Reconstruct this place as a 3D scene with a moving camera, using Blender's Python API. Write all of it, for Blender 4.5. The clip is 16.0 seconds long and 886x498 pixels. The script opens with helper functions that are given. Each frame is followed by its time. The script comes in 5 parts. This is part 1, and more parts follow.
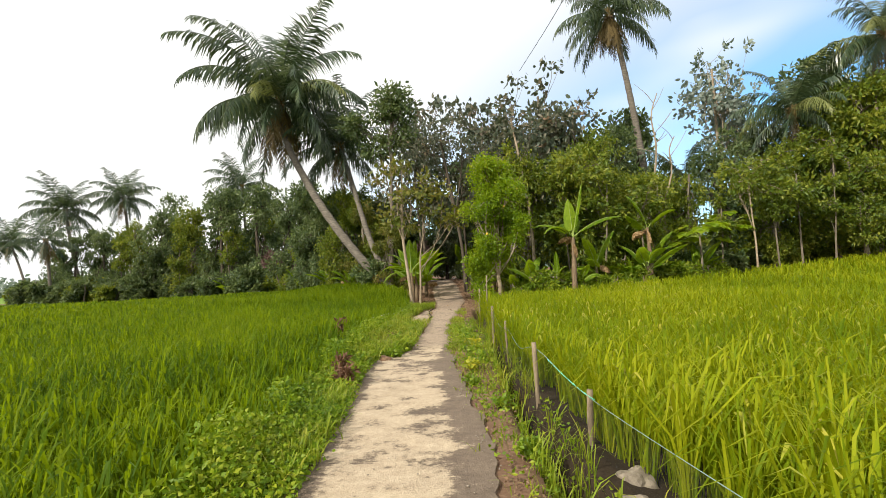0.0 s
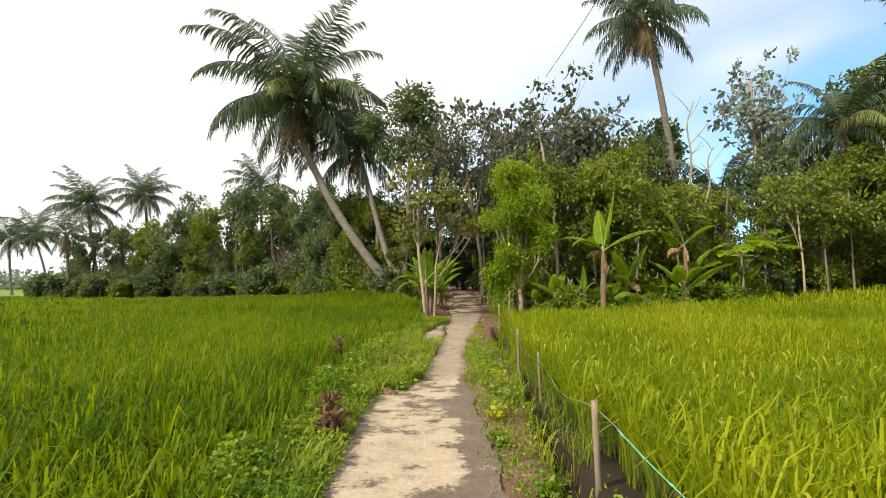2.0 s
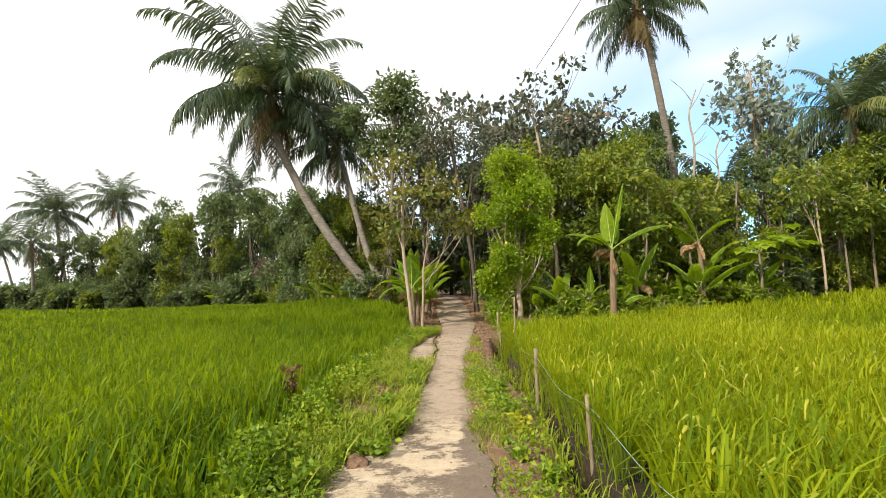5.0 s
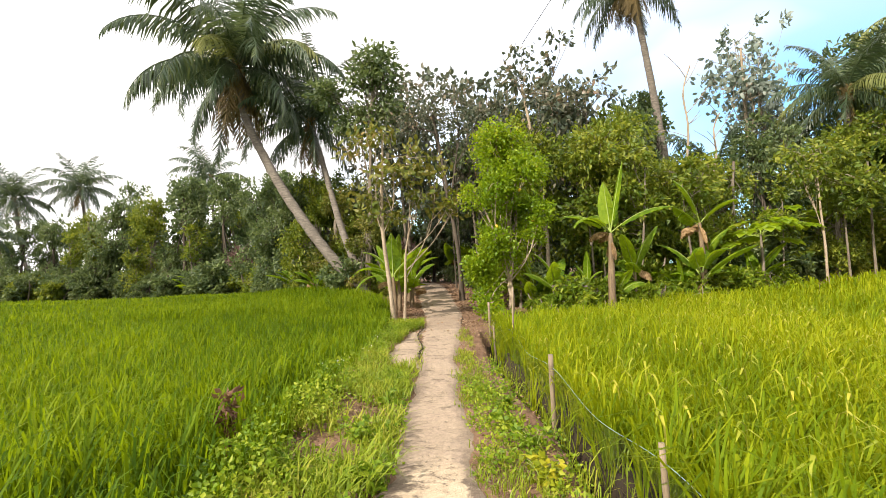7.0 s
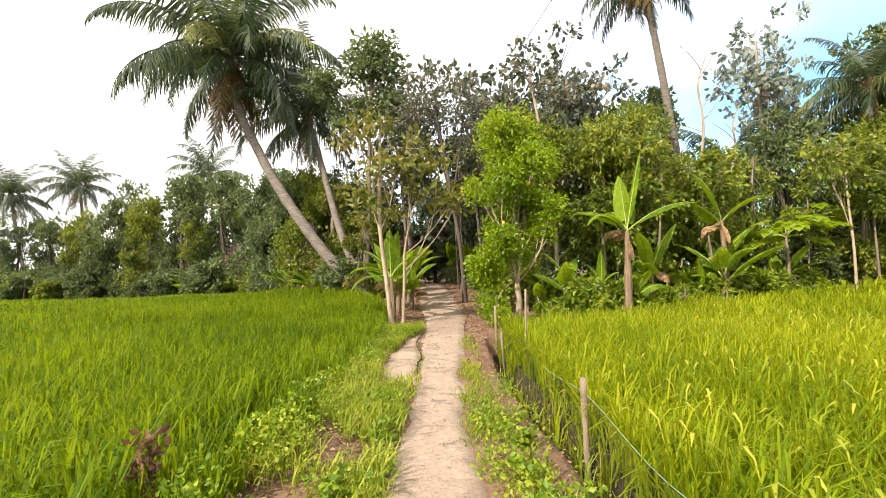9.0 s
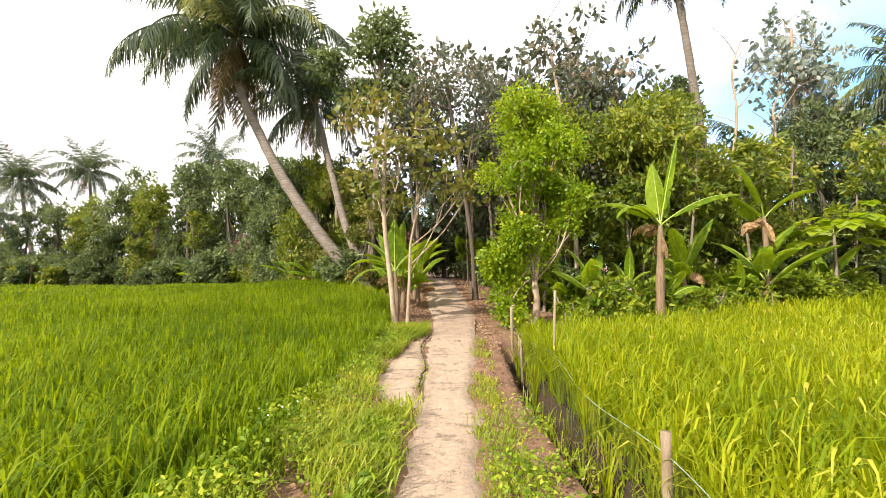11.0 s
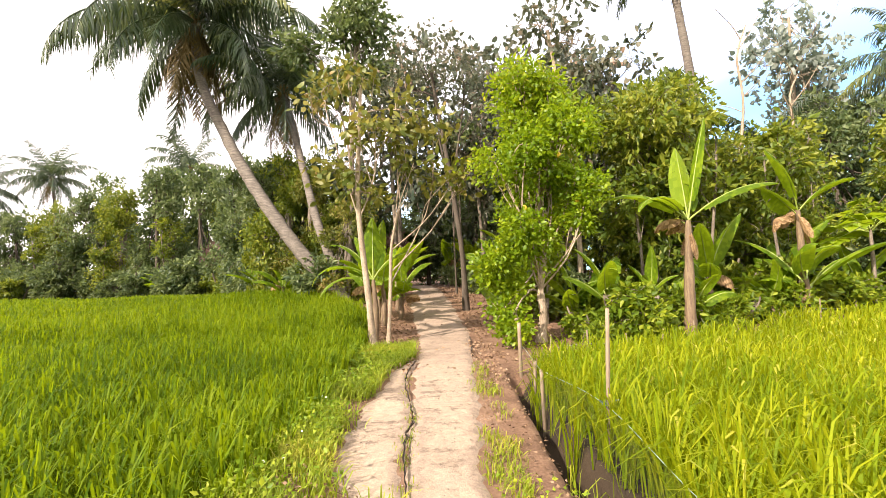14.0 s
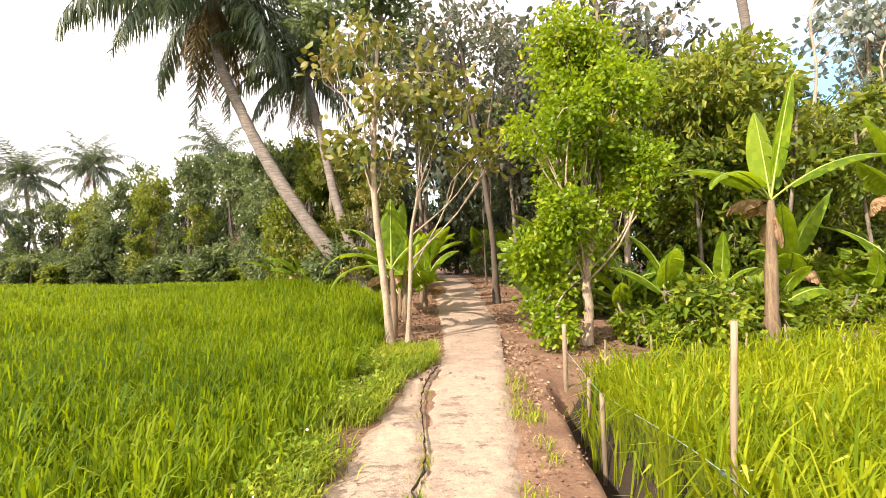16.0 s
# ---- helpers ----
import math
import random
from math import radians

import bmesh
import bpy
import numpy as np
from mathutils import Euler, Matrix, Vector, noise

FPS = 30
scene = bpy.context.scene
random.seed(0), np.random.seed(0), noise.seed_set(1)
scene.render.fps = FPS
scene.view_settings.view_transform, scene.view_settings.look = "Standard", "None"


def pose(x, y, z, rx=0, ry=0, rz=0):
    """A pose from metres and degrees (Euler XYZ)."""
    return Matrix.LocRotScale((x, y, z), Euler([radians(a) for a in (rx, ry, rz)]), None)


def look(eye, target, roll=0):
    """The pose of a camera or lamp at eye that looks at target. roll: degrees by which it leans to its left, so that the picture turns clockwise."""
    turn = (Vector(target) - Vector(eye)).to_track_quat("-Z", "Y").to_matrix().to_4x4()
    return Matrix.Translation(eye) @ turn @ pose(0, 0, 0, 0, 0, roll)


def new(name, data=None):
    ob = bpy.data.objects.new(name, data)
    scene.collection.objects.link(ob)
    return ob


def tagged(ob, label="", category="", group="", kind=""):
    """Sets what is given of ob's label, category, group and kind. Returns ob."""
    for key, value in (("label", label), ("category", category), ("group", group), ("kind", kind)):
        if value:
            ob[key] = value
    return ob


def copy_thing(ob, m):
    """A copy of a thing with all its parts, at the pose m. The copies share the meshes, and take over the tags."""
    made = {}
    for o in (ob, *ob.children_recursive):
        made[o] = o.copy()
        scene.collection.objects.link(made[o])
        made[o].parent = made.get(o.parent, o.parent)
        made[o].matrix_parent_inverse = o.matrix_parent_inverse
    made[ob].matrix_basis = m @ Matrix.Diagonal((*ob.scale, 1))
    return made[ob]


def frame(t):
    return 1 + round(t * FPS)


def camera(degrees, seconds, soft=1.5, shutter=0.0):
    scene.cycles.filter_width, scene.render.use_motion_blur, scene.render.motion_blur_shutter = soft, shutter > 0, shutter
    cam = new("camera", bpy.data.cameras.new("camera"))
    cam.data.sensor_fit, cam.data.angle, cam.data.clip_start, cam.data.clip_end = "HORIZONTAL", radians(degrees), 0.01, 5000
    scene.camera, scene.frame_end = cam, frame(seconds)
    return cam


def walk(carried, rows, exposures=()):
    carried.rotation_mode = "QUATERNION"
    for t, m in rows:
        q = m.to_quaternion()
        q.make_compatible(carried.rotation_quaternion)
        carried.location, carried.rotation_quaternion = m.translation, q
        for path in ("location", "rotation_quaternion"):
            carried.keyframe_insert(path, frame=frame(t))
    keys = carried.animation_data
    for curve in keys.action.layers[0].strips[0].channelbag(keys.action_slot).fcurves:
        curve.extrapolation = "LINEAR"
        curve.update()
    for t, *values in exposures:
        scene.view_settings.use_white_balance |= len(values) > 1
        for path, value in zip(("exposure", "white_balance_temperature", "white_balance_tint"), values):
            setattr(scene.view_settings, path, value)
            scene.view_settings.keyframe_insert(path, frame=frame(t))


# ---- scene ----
cam = camera(87.4, 16.0, soft=0.75)
METRES, EYE, TILT, LEAN, TURN = 12.3, 1.51, 3.0, 2.5, 0.0
ROWS = [
    (0.0, 0.0, 0.0, 0.0, 0.0, 0.0, -0.0),
    (0.5, -0.0028, 0.0349, 0.0027, 1.67, 0.32, -1.95),
    (1.0, -0.0081, 0.0642, 0.003, -0.68, 1.91, -0.11),
    (1.5, -0.0093, 0.0978, 0.0028, 0.33, 2.08, -1.62),
    (2.0, -0.0075, 0.1267, 0.0025, 1.93, 1.03, -2.22),
    (2.5, -0.0123, 0.1543, 0.0014, 0.51, 2.95, -0.84),
    (3.0, -0.0109, 0.1872, -0.0008, 0.2, 2.66, -0.37),
    (3.5, -0.0111, 0.2203, -0.0025, 2.58, 1.62, -2.39),
    (4.0, -0.0184, 0.2519, -0.0036, -0.16, 2.75, -1.03),
    (6.5, -0.0236, 0.4259, -0.011, 0.93, -0.39, -1.91),
    (7.0, -0.03, 0.4539, -0.0092, -2.13, 0.02, -0.94),
    (7.5, -0.0286, 0.4778, -0.0096, -2.28, 0.75, 0.41),
    (8.0, -0.0222, 0.5015, -0.0095, -0.14, 0.9, -1.58),
    (8.5, -0.0227, 0.5276, -0.0113, -0.97, 0.05, -1.73),
    (9.0, -0.0273, 0.5554, -0.0156, -1.94, 0.11, -1.27),
    (11.5, -0.0261, 0.708, -0.0228, -0.8, -0.68, -2.76),
    (12.0, -0.031, 0.7381, -0.0246, -3.32, 0.26, -1.61),
    (12.5, -0.0292, 0.7692, -0.0258, -1.04, 1.13, -1.88),
    (13.0, -0.0261, 0.8039, -0.0258, 0.98, -0.78, -3.04),
    (13.5, -0.0314, 0.8328, -0.0283, -2.72, 0.24, -2.29),
    (14.0, -0.031, 0.8628, -0.0285, -2.91, 0.17, -1.7),
    (14.5, -0.0263, 0.8962, -0.0281, -2.35, -0.06, -2.73),
    (15.0, -0.0269, 0.9278, -0.0299, -4.86, 0.32, -1.91),
    (15.5, -0.024, 0.9602, -0.0289, -4.92, -0.11, -0.75),
    (16.0, -0.0214, 0.9917, -0.0354, 0.74, -1.27, -2.0),
]
walk(cam, [(t, pose(0, 0, EYE, TILT, LEAN, TURN) @ pose(METRES * x, METRES * y, METRES * z, 90 + pitch, roll, yaw)) for t, x, y, z, yaw, pitch, roll in ROWS],
     [(0.0, 0.24, 6500, 10), (4.0, 0.34, 6500, 10), (7.0, 0.73, 6600, 14), (12.0, 1.07, 6750, 19), (16.0, 1.26, 6850, 23)])

# ---- world, sun ----
SUN_AZ, SUN_EL = radians(-132), radians(38)      # from straight ahead, turned left: behind the left shoulder
sun_dir = Vector((math.sin(SUN_AZ) * math.cos(SUN_EL), math.cos(SUN_AZ) * math.cos(SUN_EL), math.sin(SUN_EL)))
world = bpy.data.worlds.new("sky")
scene.world = world
world.use_nodes = True
wn, wl = world.node_tree.nodes, world.node_tree.links
sky = wn.new("ShaderNodeTexSky")
sky.sky_type, sky.sun_disc = "NISHITA", False
sky.sun_elevation, sky.sun_rotation = SUN_EL, SUN_AZ
sky.air_density, sky.dust_density, sky.ozone_density = 1.0, 1.2, 1.6
wco = wn.new("ShaderNodeTexCoord")
wmap = wn.new("ShaderNodeMapping")
wmap.inputs["Scale"].default_value = (1.0, 1.0, 2.6)
wcloud = wn.new("ShaderNodeTexNoise")
wcloud.inputs["Scale"].default_value, wcloud.inputs["Detail"].default_value, wcloud.inputs["Roughness"].default_value = 1.4, 3.0, 0.45
wramp = wn.new("ShaderNodeValToRGB")
wramp.color_ramp.elements[0].position, wramp.color_ramp.elements[1].position = 0.52, 0.80
wdot = wn.new("ShaderNodeVectorMath")
wdot.operation = "DOT_PRODUCT"
wdot.inputs[1].default_value = sun_dir
wglow = wn.new("ShaderNodeMapRange")
wglow.inputs[1].default_value, wglow.inputs[2].default_value = -0.58, -0.22
wmax = wn.new("ShaderNodeMath")
wmax.operation = "MAXIMUM"
wmix = wn.new("ShaderNodeMixRGB")
wmix.inputs[2].default_value = (6.6, 6.6, 6.45, 1)
wbg = wn["Background"]
wbg.inputs["Strength"].default_value = 0.15
wl.new(wco.outputs["Generated"], wmap.inputs[0])
wl.new(wmap.outputs[0], wcloud.inputs["Vector"])
wl.new(wcloud.outputs["Fac"], wramp.inputs[0])
wl.new(wco.outputs["Generated"], wdot.inputs[0])
wl.new(wdot.outputs["Value"], wglow.inputs[0])
wl.new(wramp.outputs[0], wmax.inputs[0])
wl.new(wglow.outputs[0], wmax.inputs[1])
wl.new(wmax.outputs[0], wmix.inputs[0])
wclear = wn.new("ShaderNodeMixRGB")
wclear.blend_type = "MULTIPLY"
wclear.inputs[0].default_value, wclear.inputs[2].default_value = 1.0, (0.76, 1.25, 1.45, 1)
wl.new(sky.outputs[0], wclear.inputs[1])
wl.new(wclear.outputs[0], wmix.inputs[1])
wl.new(wmix.outputs[0], wbg.inputs["Color"])
sun = new("sun", bpy.data.lights.new("sun", "SUN"))
sun.data.energy, sun.data.angle, sun.data.color = 4.6, radians(0.6), (1.0, 0.93, 0.80)
sun.matrix_world = look(sun_dir * 60, (0, 0, 0))


# ---- materials ----
def shader(name):
    m = bpy.data.materials.new(name)
    m.use_nodes = True
    return m, m.node_tree.nodes, m.node_tree.links, m.node_tree.nodes["Principled BSDF"]


def ramp_of(nodes, stops):
    r = nodes.new("ShaderNodeValToRGB")
    el = r.color_ramp.elements
    while len(el) < len(stops):
        el.new(0.5)
    for e, (p, c) in zip(el, stops):
        e.position, e.color = p, (*c, 1)
    return r


def noise_of(nodes, links, scale, detail=4.0, rough=0.55, coord="Object", stretch=(1, 1, 1)):
    co = nodes.new("ShaderNodeTexCoord")
    mp = nodes.new("ShaderNodeMapping")
    mp.inputs["Scale"].default_value = stretch
    n = nodes.new("ShaderNodeTexNoise")
    n.inputs["Scale"].default_value, n.inputs["Detail"].default_value, n.inputs["Roughness"].default_value = scale, detail, rough
    links.new(co.outputs[coord], mp.inputs[0])
    links.new(mp.outputs[0], n.inputs["Vector"])
    return n


def leaf_mat(name, stops, trans=(0.25, 0.4, 0.03), amount=0.35, rough=0.42, patch=0.35, gloss=0.3):
    """Leaves: colour differs from leaf to leaf and drifts over the crown; light shines through."""
    m, n, l, b = shader(name)
    geo = n.new("ShaderNodeNewGeometry")
    big = noise_of(n, l, patch, 3)
    mix = n.new("ShaderNodeMath")
    mix.operation = "MULTIPLY_ADD"
    mix.inputs[1].default_value = 0.55
    sub = n.new("ShaderNodeMath")
    sub.operation = "MULTIPLY"
    sub.inputs[1].default_value = 0.5
    swing = n.new("ShaderNodeMapRange")
    swing.inputs[1].default_value, swing.inputs[2].default_value = 0.3, 0.7
    l.new(big.outputs["Fac"], swing.inputs[0])
    l.new(swing.outputs[0], sub.inputs[0])
    l.new(geo.outputs["Random Per Island"], mix.inputs[0])
    l.new(sub.outputs[0], mix.inputs[2])
    r = ramp_of(n, stops)
    l.new(mix.outputs[0], r.inputs[0])
    l.new(r.outputs[0], b.inputs["Base Color"])
    b.inputs["Roughness"].default_value = rough
    b.inputs["Specular IOR Level"].default_value = gloss
    tr = n.new("ShaderNodeBsdfTranslucent")
    tm = n.new("ShaderNodeMixRGB")
    tm.inputs[0].default_value = 0.6
    tm.inputs[2].default_value = (*trans, 1)
    l.new(r.outputs[0], tm.inputs[1])
    l.new(tm.outputs[0], tr.inputs["Color"])
    ms = n.new("ShaderNodeMixShader")
    ms.inputs[0].default_value = amount
    l.new(b.outputs[0], ms.inputs[1])
    l.new(tr.outputs[0], ms.inputs[2])
    l.new(ms.outputs[0], n["Material Output"].inputs["Surface"])
    return m


def rough_mat(name, stops, scale=6.0, rough=0.85, bump=0.4, stretch=(1, 1, 1), fine=40.0, metal=0.0):
    """Bark, soil, wood: two scales of noise in colour and relief."""
    m, n, l, b = shader(name)
    a, f = noise_of(n, l, scale, 5, 0.6, "Object", stretch), noise_of(n, l, fine, 4, 0.65, "Object", stretch)
    add = n.new("ShaderNodeMath")
    add.operation = "MULTIPLY_ADD"
    add.inputs[1].default_value = 0.45
    half = n.new("ShaderNodeMath")
    half.operation = "MULTIPLY"
    half.inputs[1].default_value = 0.55
    l.new(a.outputs["Fac"], half.inputs[0])
    l.new(f.outputs["Fac"], add.inputs[0])
    l.new(half.outputs[0], add.inputs[2])
    r = ramp_of(n, stops)
    l.new(add.outputs[0], r.inputs[0])
    l.new(r.outputs[0], b.inputs["Base Color"])
    b.inputs["Roughness"].default_value, b.inputs["Metallic"].default_value = rough, metal
    b.inputs["Specular IOR Level"].default_value = 0.5 if rough < 0.8 else 0.2
    bp = n.new("ShaderNodeBump")
    bp.inputs["Strength"].default_value, bp.inputs["Distance"].default_value = bump, 0.03
    l.new(add.outputs[0], bp.inputs["Height"])
    l.new(bp.outputs[0], b.inputs["Normal"])
    return m


RICE_L = leaf_mat("rice_green", [(0.2, (0.03, 0.07, 0.002)), (0.5, (0.082, 0.148, 0.003)), (0.8, (0.18, 0.24, 0.006))], (0.36, 0.46, 0.006), 0.45, 0.6, 0.25, 0.12)
RICE_R = leaf_mat("rice_ripening", [(0.2, (0.075, 0.135, 0.003)), (0.5, (0.17, 0.24, 0.005)), (0.8, (0.32, 0.345, 0.012))], (0.56, 0.58, 0.008), 0.45, 0.6, 0.25, 0.12)
GRAIN = leaf_mat("rice_grain", [(0.2, (0.22, 0.26, 0.012)), (0.8, (0.38, 0.35, 0.03))], (0.5, 0.5, 0.08), 0.25, 0.6)
LEAF_DARK = leaf_mat("leaf_dark", [(0.2, (0.026, 0.052, 0.022)), (0.5, (0.075, 0.115, 0.042)), (0.8, (0.18, 0.22, 0.085))], (0.28, 0.35, 0.08), 0.34, 0.42)
LEAF_MID = leaf_mat("leaf_mid", [(0.2, (0.03, 0.062, 0.008)), (0.5, (0.10, 0.155, 0.015)), (0.8, (0.25, 0.265, 0.03))], (0.42, 0.46, 0.03), 0.38, 0.45)
LEAF_BRIGHT = leaf_mat("leaf_yellow_green", [(0.2, (0.05, 0.10, 0.006)), (0.5, (0.12, 0.19, 0.01)), (0.8, (0.27, 0.31, 0.02))], (0.42, 0.52, 0.02), 0.42, 0.5)
LEAF_OLIVE = leaf_mat("leaf_olive", [(0.2, (0.06, 0.095, 0.012)), (0.5, (0.12, 0.145, 0.02)), (0.8, (0.23, 0.205, 0.04)), (0.94, (0.30, 0.17, 0.08))], (0.38, 0.33, 0.05), 0.33)
LEAF_LIME = leaf_mat("leaf_lime", [(0.2, (0.065, 0.13, 0.004)), (0.5, (0.145, 0.24, 0.007)), (0.8, (0.26, 0.34, 0.012)), (0.96, (0.5, 0.38, 0.02))], (0.44, 0.56, 0.012), 0.45)
LEAF_BROWN = leaf_mat("leaf_bronze", [(0.2, (0.03, 0.05, 0.032)), (0.55, (0.075, 0.095, 0.06)), (0.82, (0.18, 0.165, 0.11)), (0.95, (0.26, 0.16, 0.10))], (0.22, 0.23, 0.10), 0.28)
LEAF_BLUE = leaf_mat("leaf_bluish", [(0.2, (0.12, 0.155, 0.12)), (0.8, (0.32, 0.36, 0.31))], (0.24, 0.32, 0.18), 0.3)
WEED = leaf_mat("weed_leaf", [(0.2, (0.06, 0.12, 0.006)), (0.5, (0.15, 0.24, 0.01)), (0.8, (0.3, 0.34, 0.02))], (0.35, 0.5, 0.03), 0.38, 0.5, 0.9)
GRASS = leaf_mat("verge_grass", [(0.2, (0.10, 0.16, 0.006)), (0.6, (0.22, 0.29, 0.012)), (0.95, (0.36, 0.32, 0.04))], (0.4, 0.45, 0.04), 0.35, 0.5, 0.9)
PALM_LEAF = leaf_mat("palm_leaflet", [(0.2, (0.022, 0.046, 0.022)), (0.6, (0.05, 0.082, 0.034)), (0.9, (0.13, 0.155, 0.06))], (0.22, 0.28, 0.08), 0.2, 0.32, 0.5, 0.6)
PALM_YOUNG = leaf_mat("palm_leaflet_pale", [(0.2, (0.13, 0.17, 0.05)), (0.8, (0.25, 0.26, 0.09))], (0.4, 0.42, 0.1), 0.3, 0.35)
PALM_DEAD = leaf_mat("palm_leaflet_dry", [(0.2, (0.10, 0.075, 0.03)), (0.8, (0.24, 0.17, 0.07))], (0.3, 0.2, 0.06), 0.2, 0.7)
BANANA = leaf_mat("banana_leaf", [(0.2, (0.045, 0.10, 0.005)), (0.5, (0.09, 0.165, 0.008)), (0.8, (0.19, 0.27, 0.012))], (0.46, 0.60, 0.012), 0.5, 0.55, 2.0, 0.14)
BANANA_YOUNG = leaf_mat("banana_leaf_young", [(0.2, (0.16, 0.26, 0.012)), (0.8, (0.26, 0.36, 0.02))], (0.55, 0.68, 0.02), 0.45, 0.45, 2.0)
BANANA_DRY = leaf_mat("banana_leaf_dry", [(0.2, (0.12, 0.07, 0.035)), (0.5, (0.27, 0.17, 0.08)), (0.8, (0.42, 0.28, 0.15))], (0.5, 0.3, 0.08), 0.3, 0.8, 3.0)
LITTER = leaf_mat("fallen_leaf", [(0.2, (0.10, 0.06, 0.035)), (0.5, (0.22, 0.135, 0.075)), (0.85, (0.33, 0.23, 0.145))], (0.3, 0.17, 0.08), 0.1, 0.8)
BARK = rough_mat("bark_grey", [(0.3, (0.07, 0.055, 0.04)), (0.5, (0.17, 0.14, 0.105)), (0.7, (0.30, 0.26, 0.2))], 5, 0.9, 0.6, (1, 1, 0.35))
BARK_PALE = rough_mat("bark_pale", [(0.3, (0.15, 0.11, 0.072)), (0.5, (0.31, 0.245, 0.17)), (0.7, (0.48, 0.395, 0.29))], 5, 0.85, 0.4, (1, 1, 0.4))
BARK_DARK = rough_mat("bark_dark", [(0.3, (0.035, 0.028, 0.02)), (0.7, (0.13, 0.105, 0.08))], 5, 0.9, 0.5, (1, 1, 0.35))
PALM_BARK = rough_mat("palm_bark", [(0.3, (0.05, 0.042, 0.034)), (0.5, (0.145, 0.125, 0.102)), (0.7, (0.29, 0.255, 0.21))], 3, 0.9, 0.7, (1, 1, 5), 14)
STEM = rough_mat("banana_stem", [(0.3, (0.05, 0.034, 0.02)), (0.5, (0.16, 0.105, 0.06)), (0.7, (0.28, 0.23, 0.11))], 6, 0.7, 0.3, (4, 4, 0.4))
RIB = rough_mat("leaf_rib", [(0.3, (0.18, 0.25, 0.035)), (0.7, (0.3, 0.36, 0.07))], 6, 0.5, 0.1)
POST = rough_mat("bamboo_post", [(0.3, (0.12, 0.085, 0.055)), (0.5, (0.22, 0.165, 0.105)), (0.7, (0.34, 0.265, 0.17))], 4, 0.75, 0.3, (3, 3, 0.3))
ROPE = rough_mat("rope_fibre", [(0.3, (0.13, 0.2, 0.15)), (0.7, (0.28, 0.36, 0.29))], 3, 0.8, 0.3)
ROPE_GREEN = rough_mat("rope_green", [(0.3, (0.06, 0.5, 0.24)), (0.7, (0.2, 0.62, 0.4))], 3, 0.7, 0.3)
FRUIT = rough_mat("fruit_skin", [(0.3, (0.55, 0.33, 0.02)), (0.7, (0.7, 0.48, 0.04))], 8, 0.5, 0.1)
CABLE = rough_mat("cable_black", [(0.3, (0.02, 0.02, 0.02)), (0.7, (0.05, 0.05, 0.05))], 3, 0.6, 0.1)
STONE = rough_mat("stone", [(0.3, (0.13, 0.105, 0.08)), (0.5, (0.25, 0.21, 0.16)), (0.7, (0.38, 0.33, 0.26))], 4, 0.9, 0.5)


def path_mat(name, base, skim, soil, lo, hi):
    """A pale trodden skim over a darker base; the skim is worn ragged towards the sides."""
    m, n, l, b = shader(name)
    big, mid, fine = noise_of(n, l, 1.1, 4, 0.6), noise_of(n, l, 3.0, 9, 0.7, "Object", (0.8, 1.25, 1)), noise_of(n, l, 55, 4, 0.7)
    fleck = noise_of(n, l, 16, 6, 0.75)
    grit = n.new("ShaderNodeTexVoronoi")
    grit.inputs["Scale"].default_value = 38
    co = n.new("ShaderNodeTexCoord")
    l.new(co.outputs["Object"], grit.inputs["Vector"])
    at = n.new("ShaderNodeAttribute")
    at.attribute_name = "wear"

    def mad(x, k, y):
        q = n.new("ShaderNodeMath")
        q.operation = "MULTIPLY_ADD"
        q.inputs[1].default_value = k
        l.new(x, q.inputs[0])
        if isinstance(y, float):
            q.inputs[2].default_value = y
        else:
            l.new(y, q.inputs[2])
        return q.outputs[0]

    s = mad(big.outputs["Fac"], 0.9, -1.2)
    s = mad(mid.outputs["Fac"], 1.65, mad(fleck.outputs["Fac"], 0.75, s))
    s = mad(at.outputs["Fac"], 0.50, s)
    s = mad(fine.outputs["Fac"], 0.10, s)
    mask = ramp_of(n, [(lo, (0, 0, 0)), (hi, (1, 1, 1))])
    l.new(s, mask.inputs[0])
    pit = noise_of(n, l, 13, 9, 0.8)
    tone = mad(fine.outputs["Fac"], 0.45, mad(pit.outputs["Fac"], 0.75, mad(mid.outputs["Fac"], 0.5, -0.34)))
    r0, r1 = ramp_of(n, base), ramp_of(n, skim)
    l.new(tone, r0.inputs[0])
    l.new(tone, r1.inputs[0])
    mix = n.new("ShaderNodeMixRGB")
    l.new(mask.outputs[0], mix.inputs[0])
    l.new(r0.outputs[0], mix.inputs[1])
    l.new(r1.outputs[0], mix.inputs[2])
    ea = n.new("ShaderNodeAttribute")
    ea.attribute_name = "earth"
    em = ramp_of(n, [(0.42, (0, 0, 0)), (0.62, (1, 1, 1))])
    l.new(mad(mid.outputs["Fac"], 0.6, mad(fleck.outputs["Fac"], 0.3, mad(ea.outputs["Fac"], 0.8, -0.33))), em.inputs[0])
    r2 = ramp_of(n, soil)
    l.new(tone, r2.inputs[0])
    mix2 = n.new("ShaderNodeMixRGB")
    l.new(em.outputs[0], mix2.inputs[0])
    l.new(mix.outputs[0], mix2.inputs[1])
    l.new(r2.outputs[0], mix2.inputs[2])
    l.new(mix2.outputs[0], b.inputs["Base Color"])
    b.inputs["Roughness"].default_value = 0.92
    hgt = mad(mask.outputs[0], 0.35, mad(grit.outputs["Distance"], 0.12, mad(fine.outputs["Fac"], 0.12, tone)))
    bp = n.new("ShaderNodeBump")
    bp.inputs["Strength"].default_value, bp.inputs["Distance"].default_value = 0.6, 0.03
    l.new(hgt, bp.inputs["Height"])
    l.new(bp.outputs[0], b.inputs["Normal"])
    return m


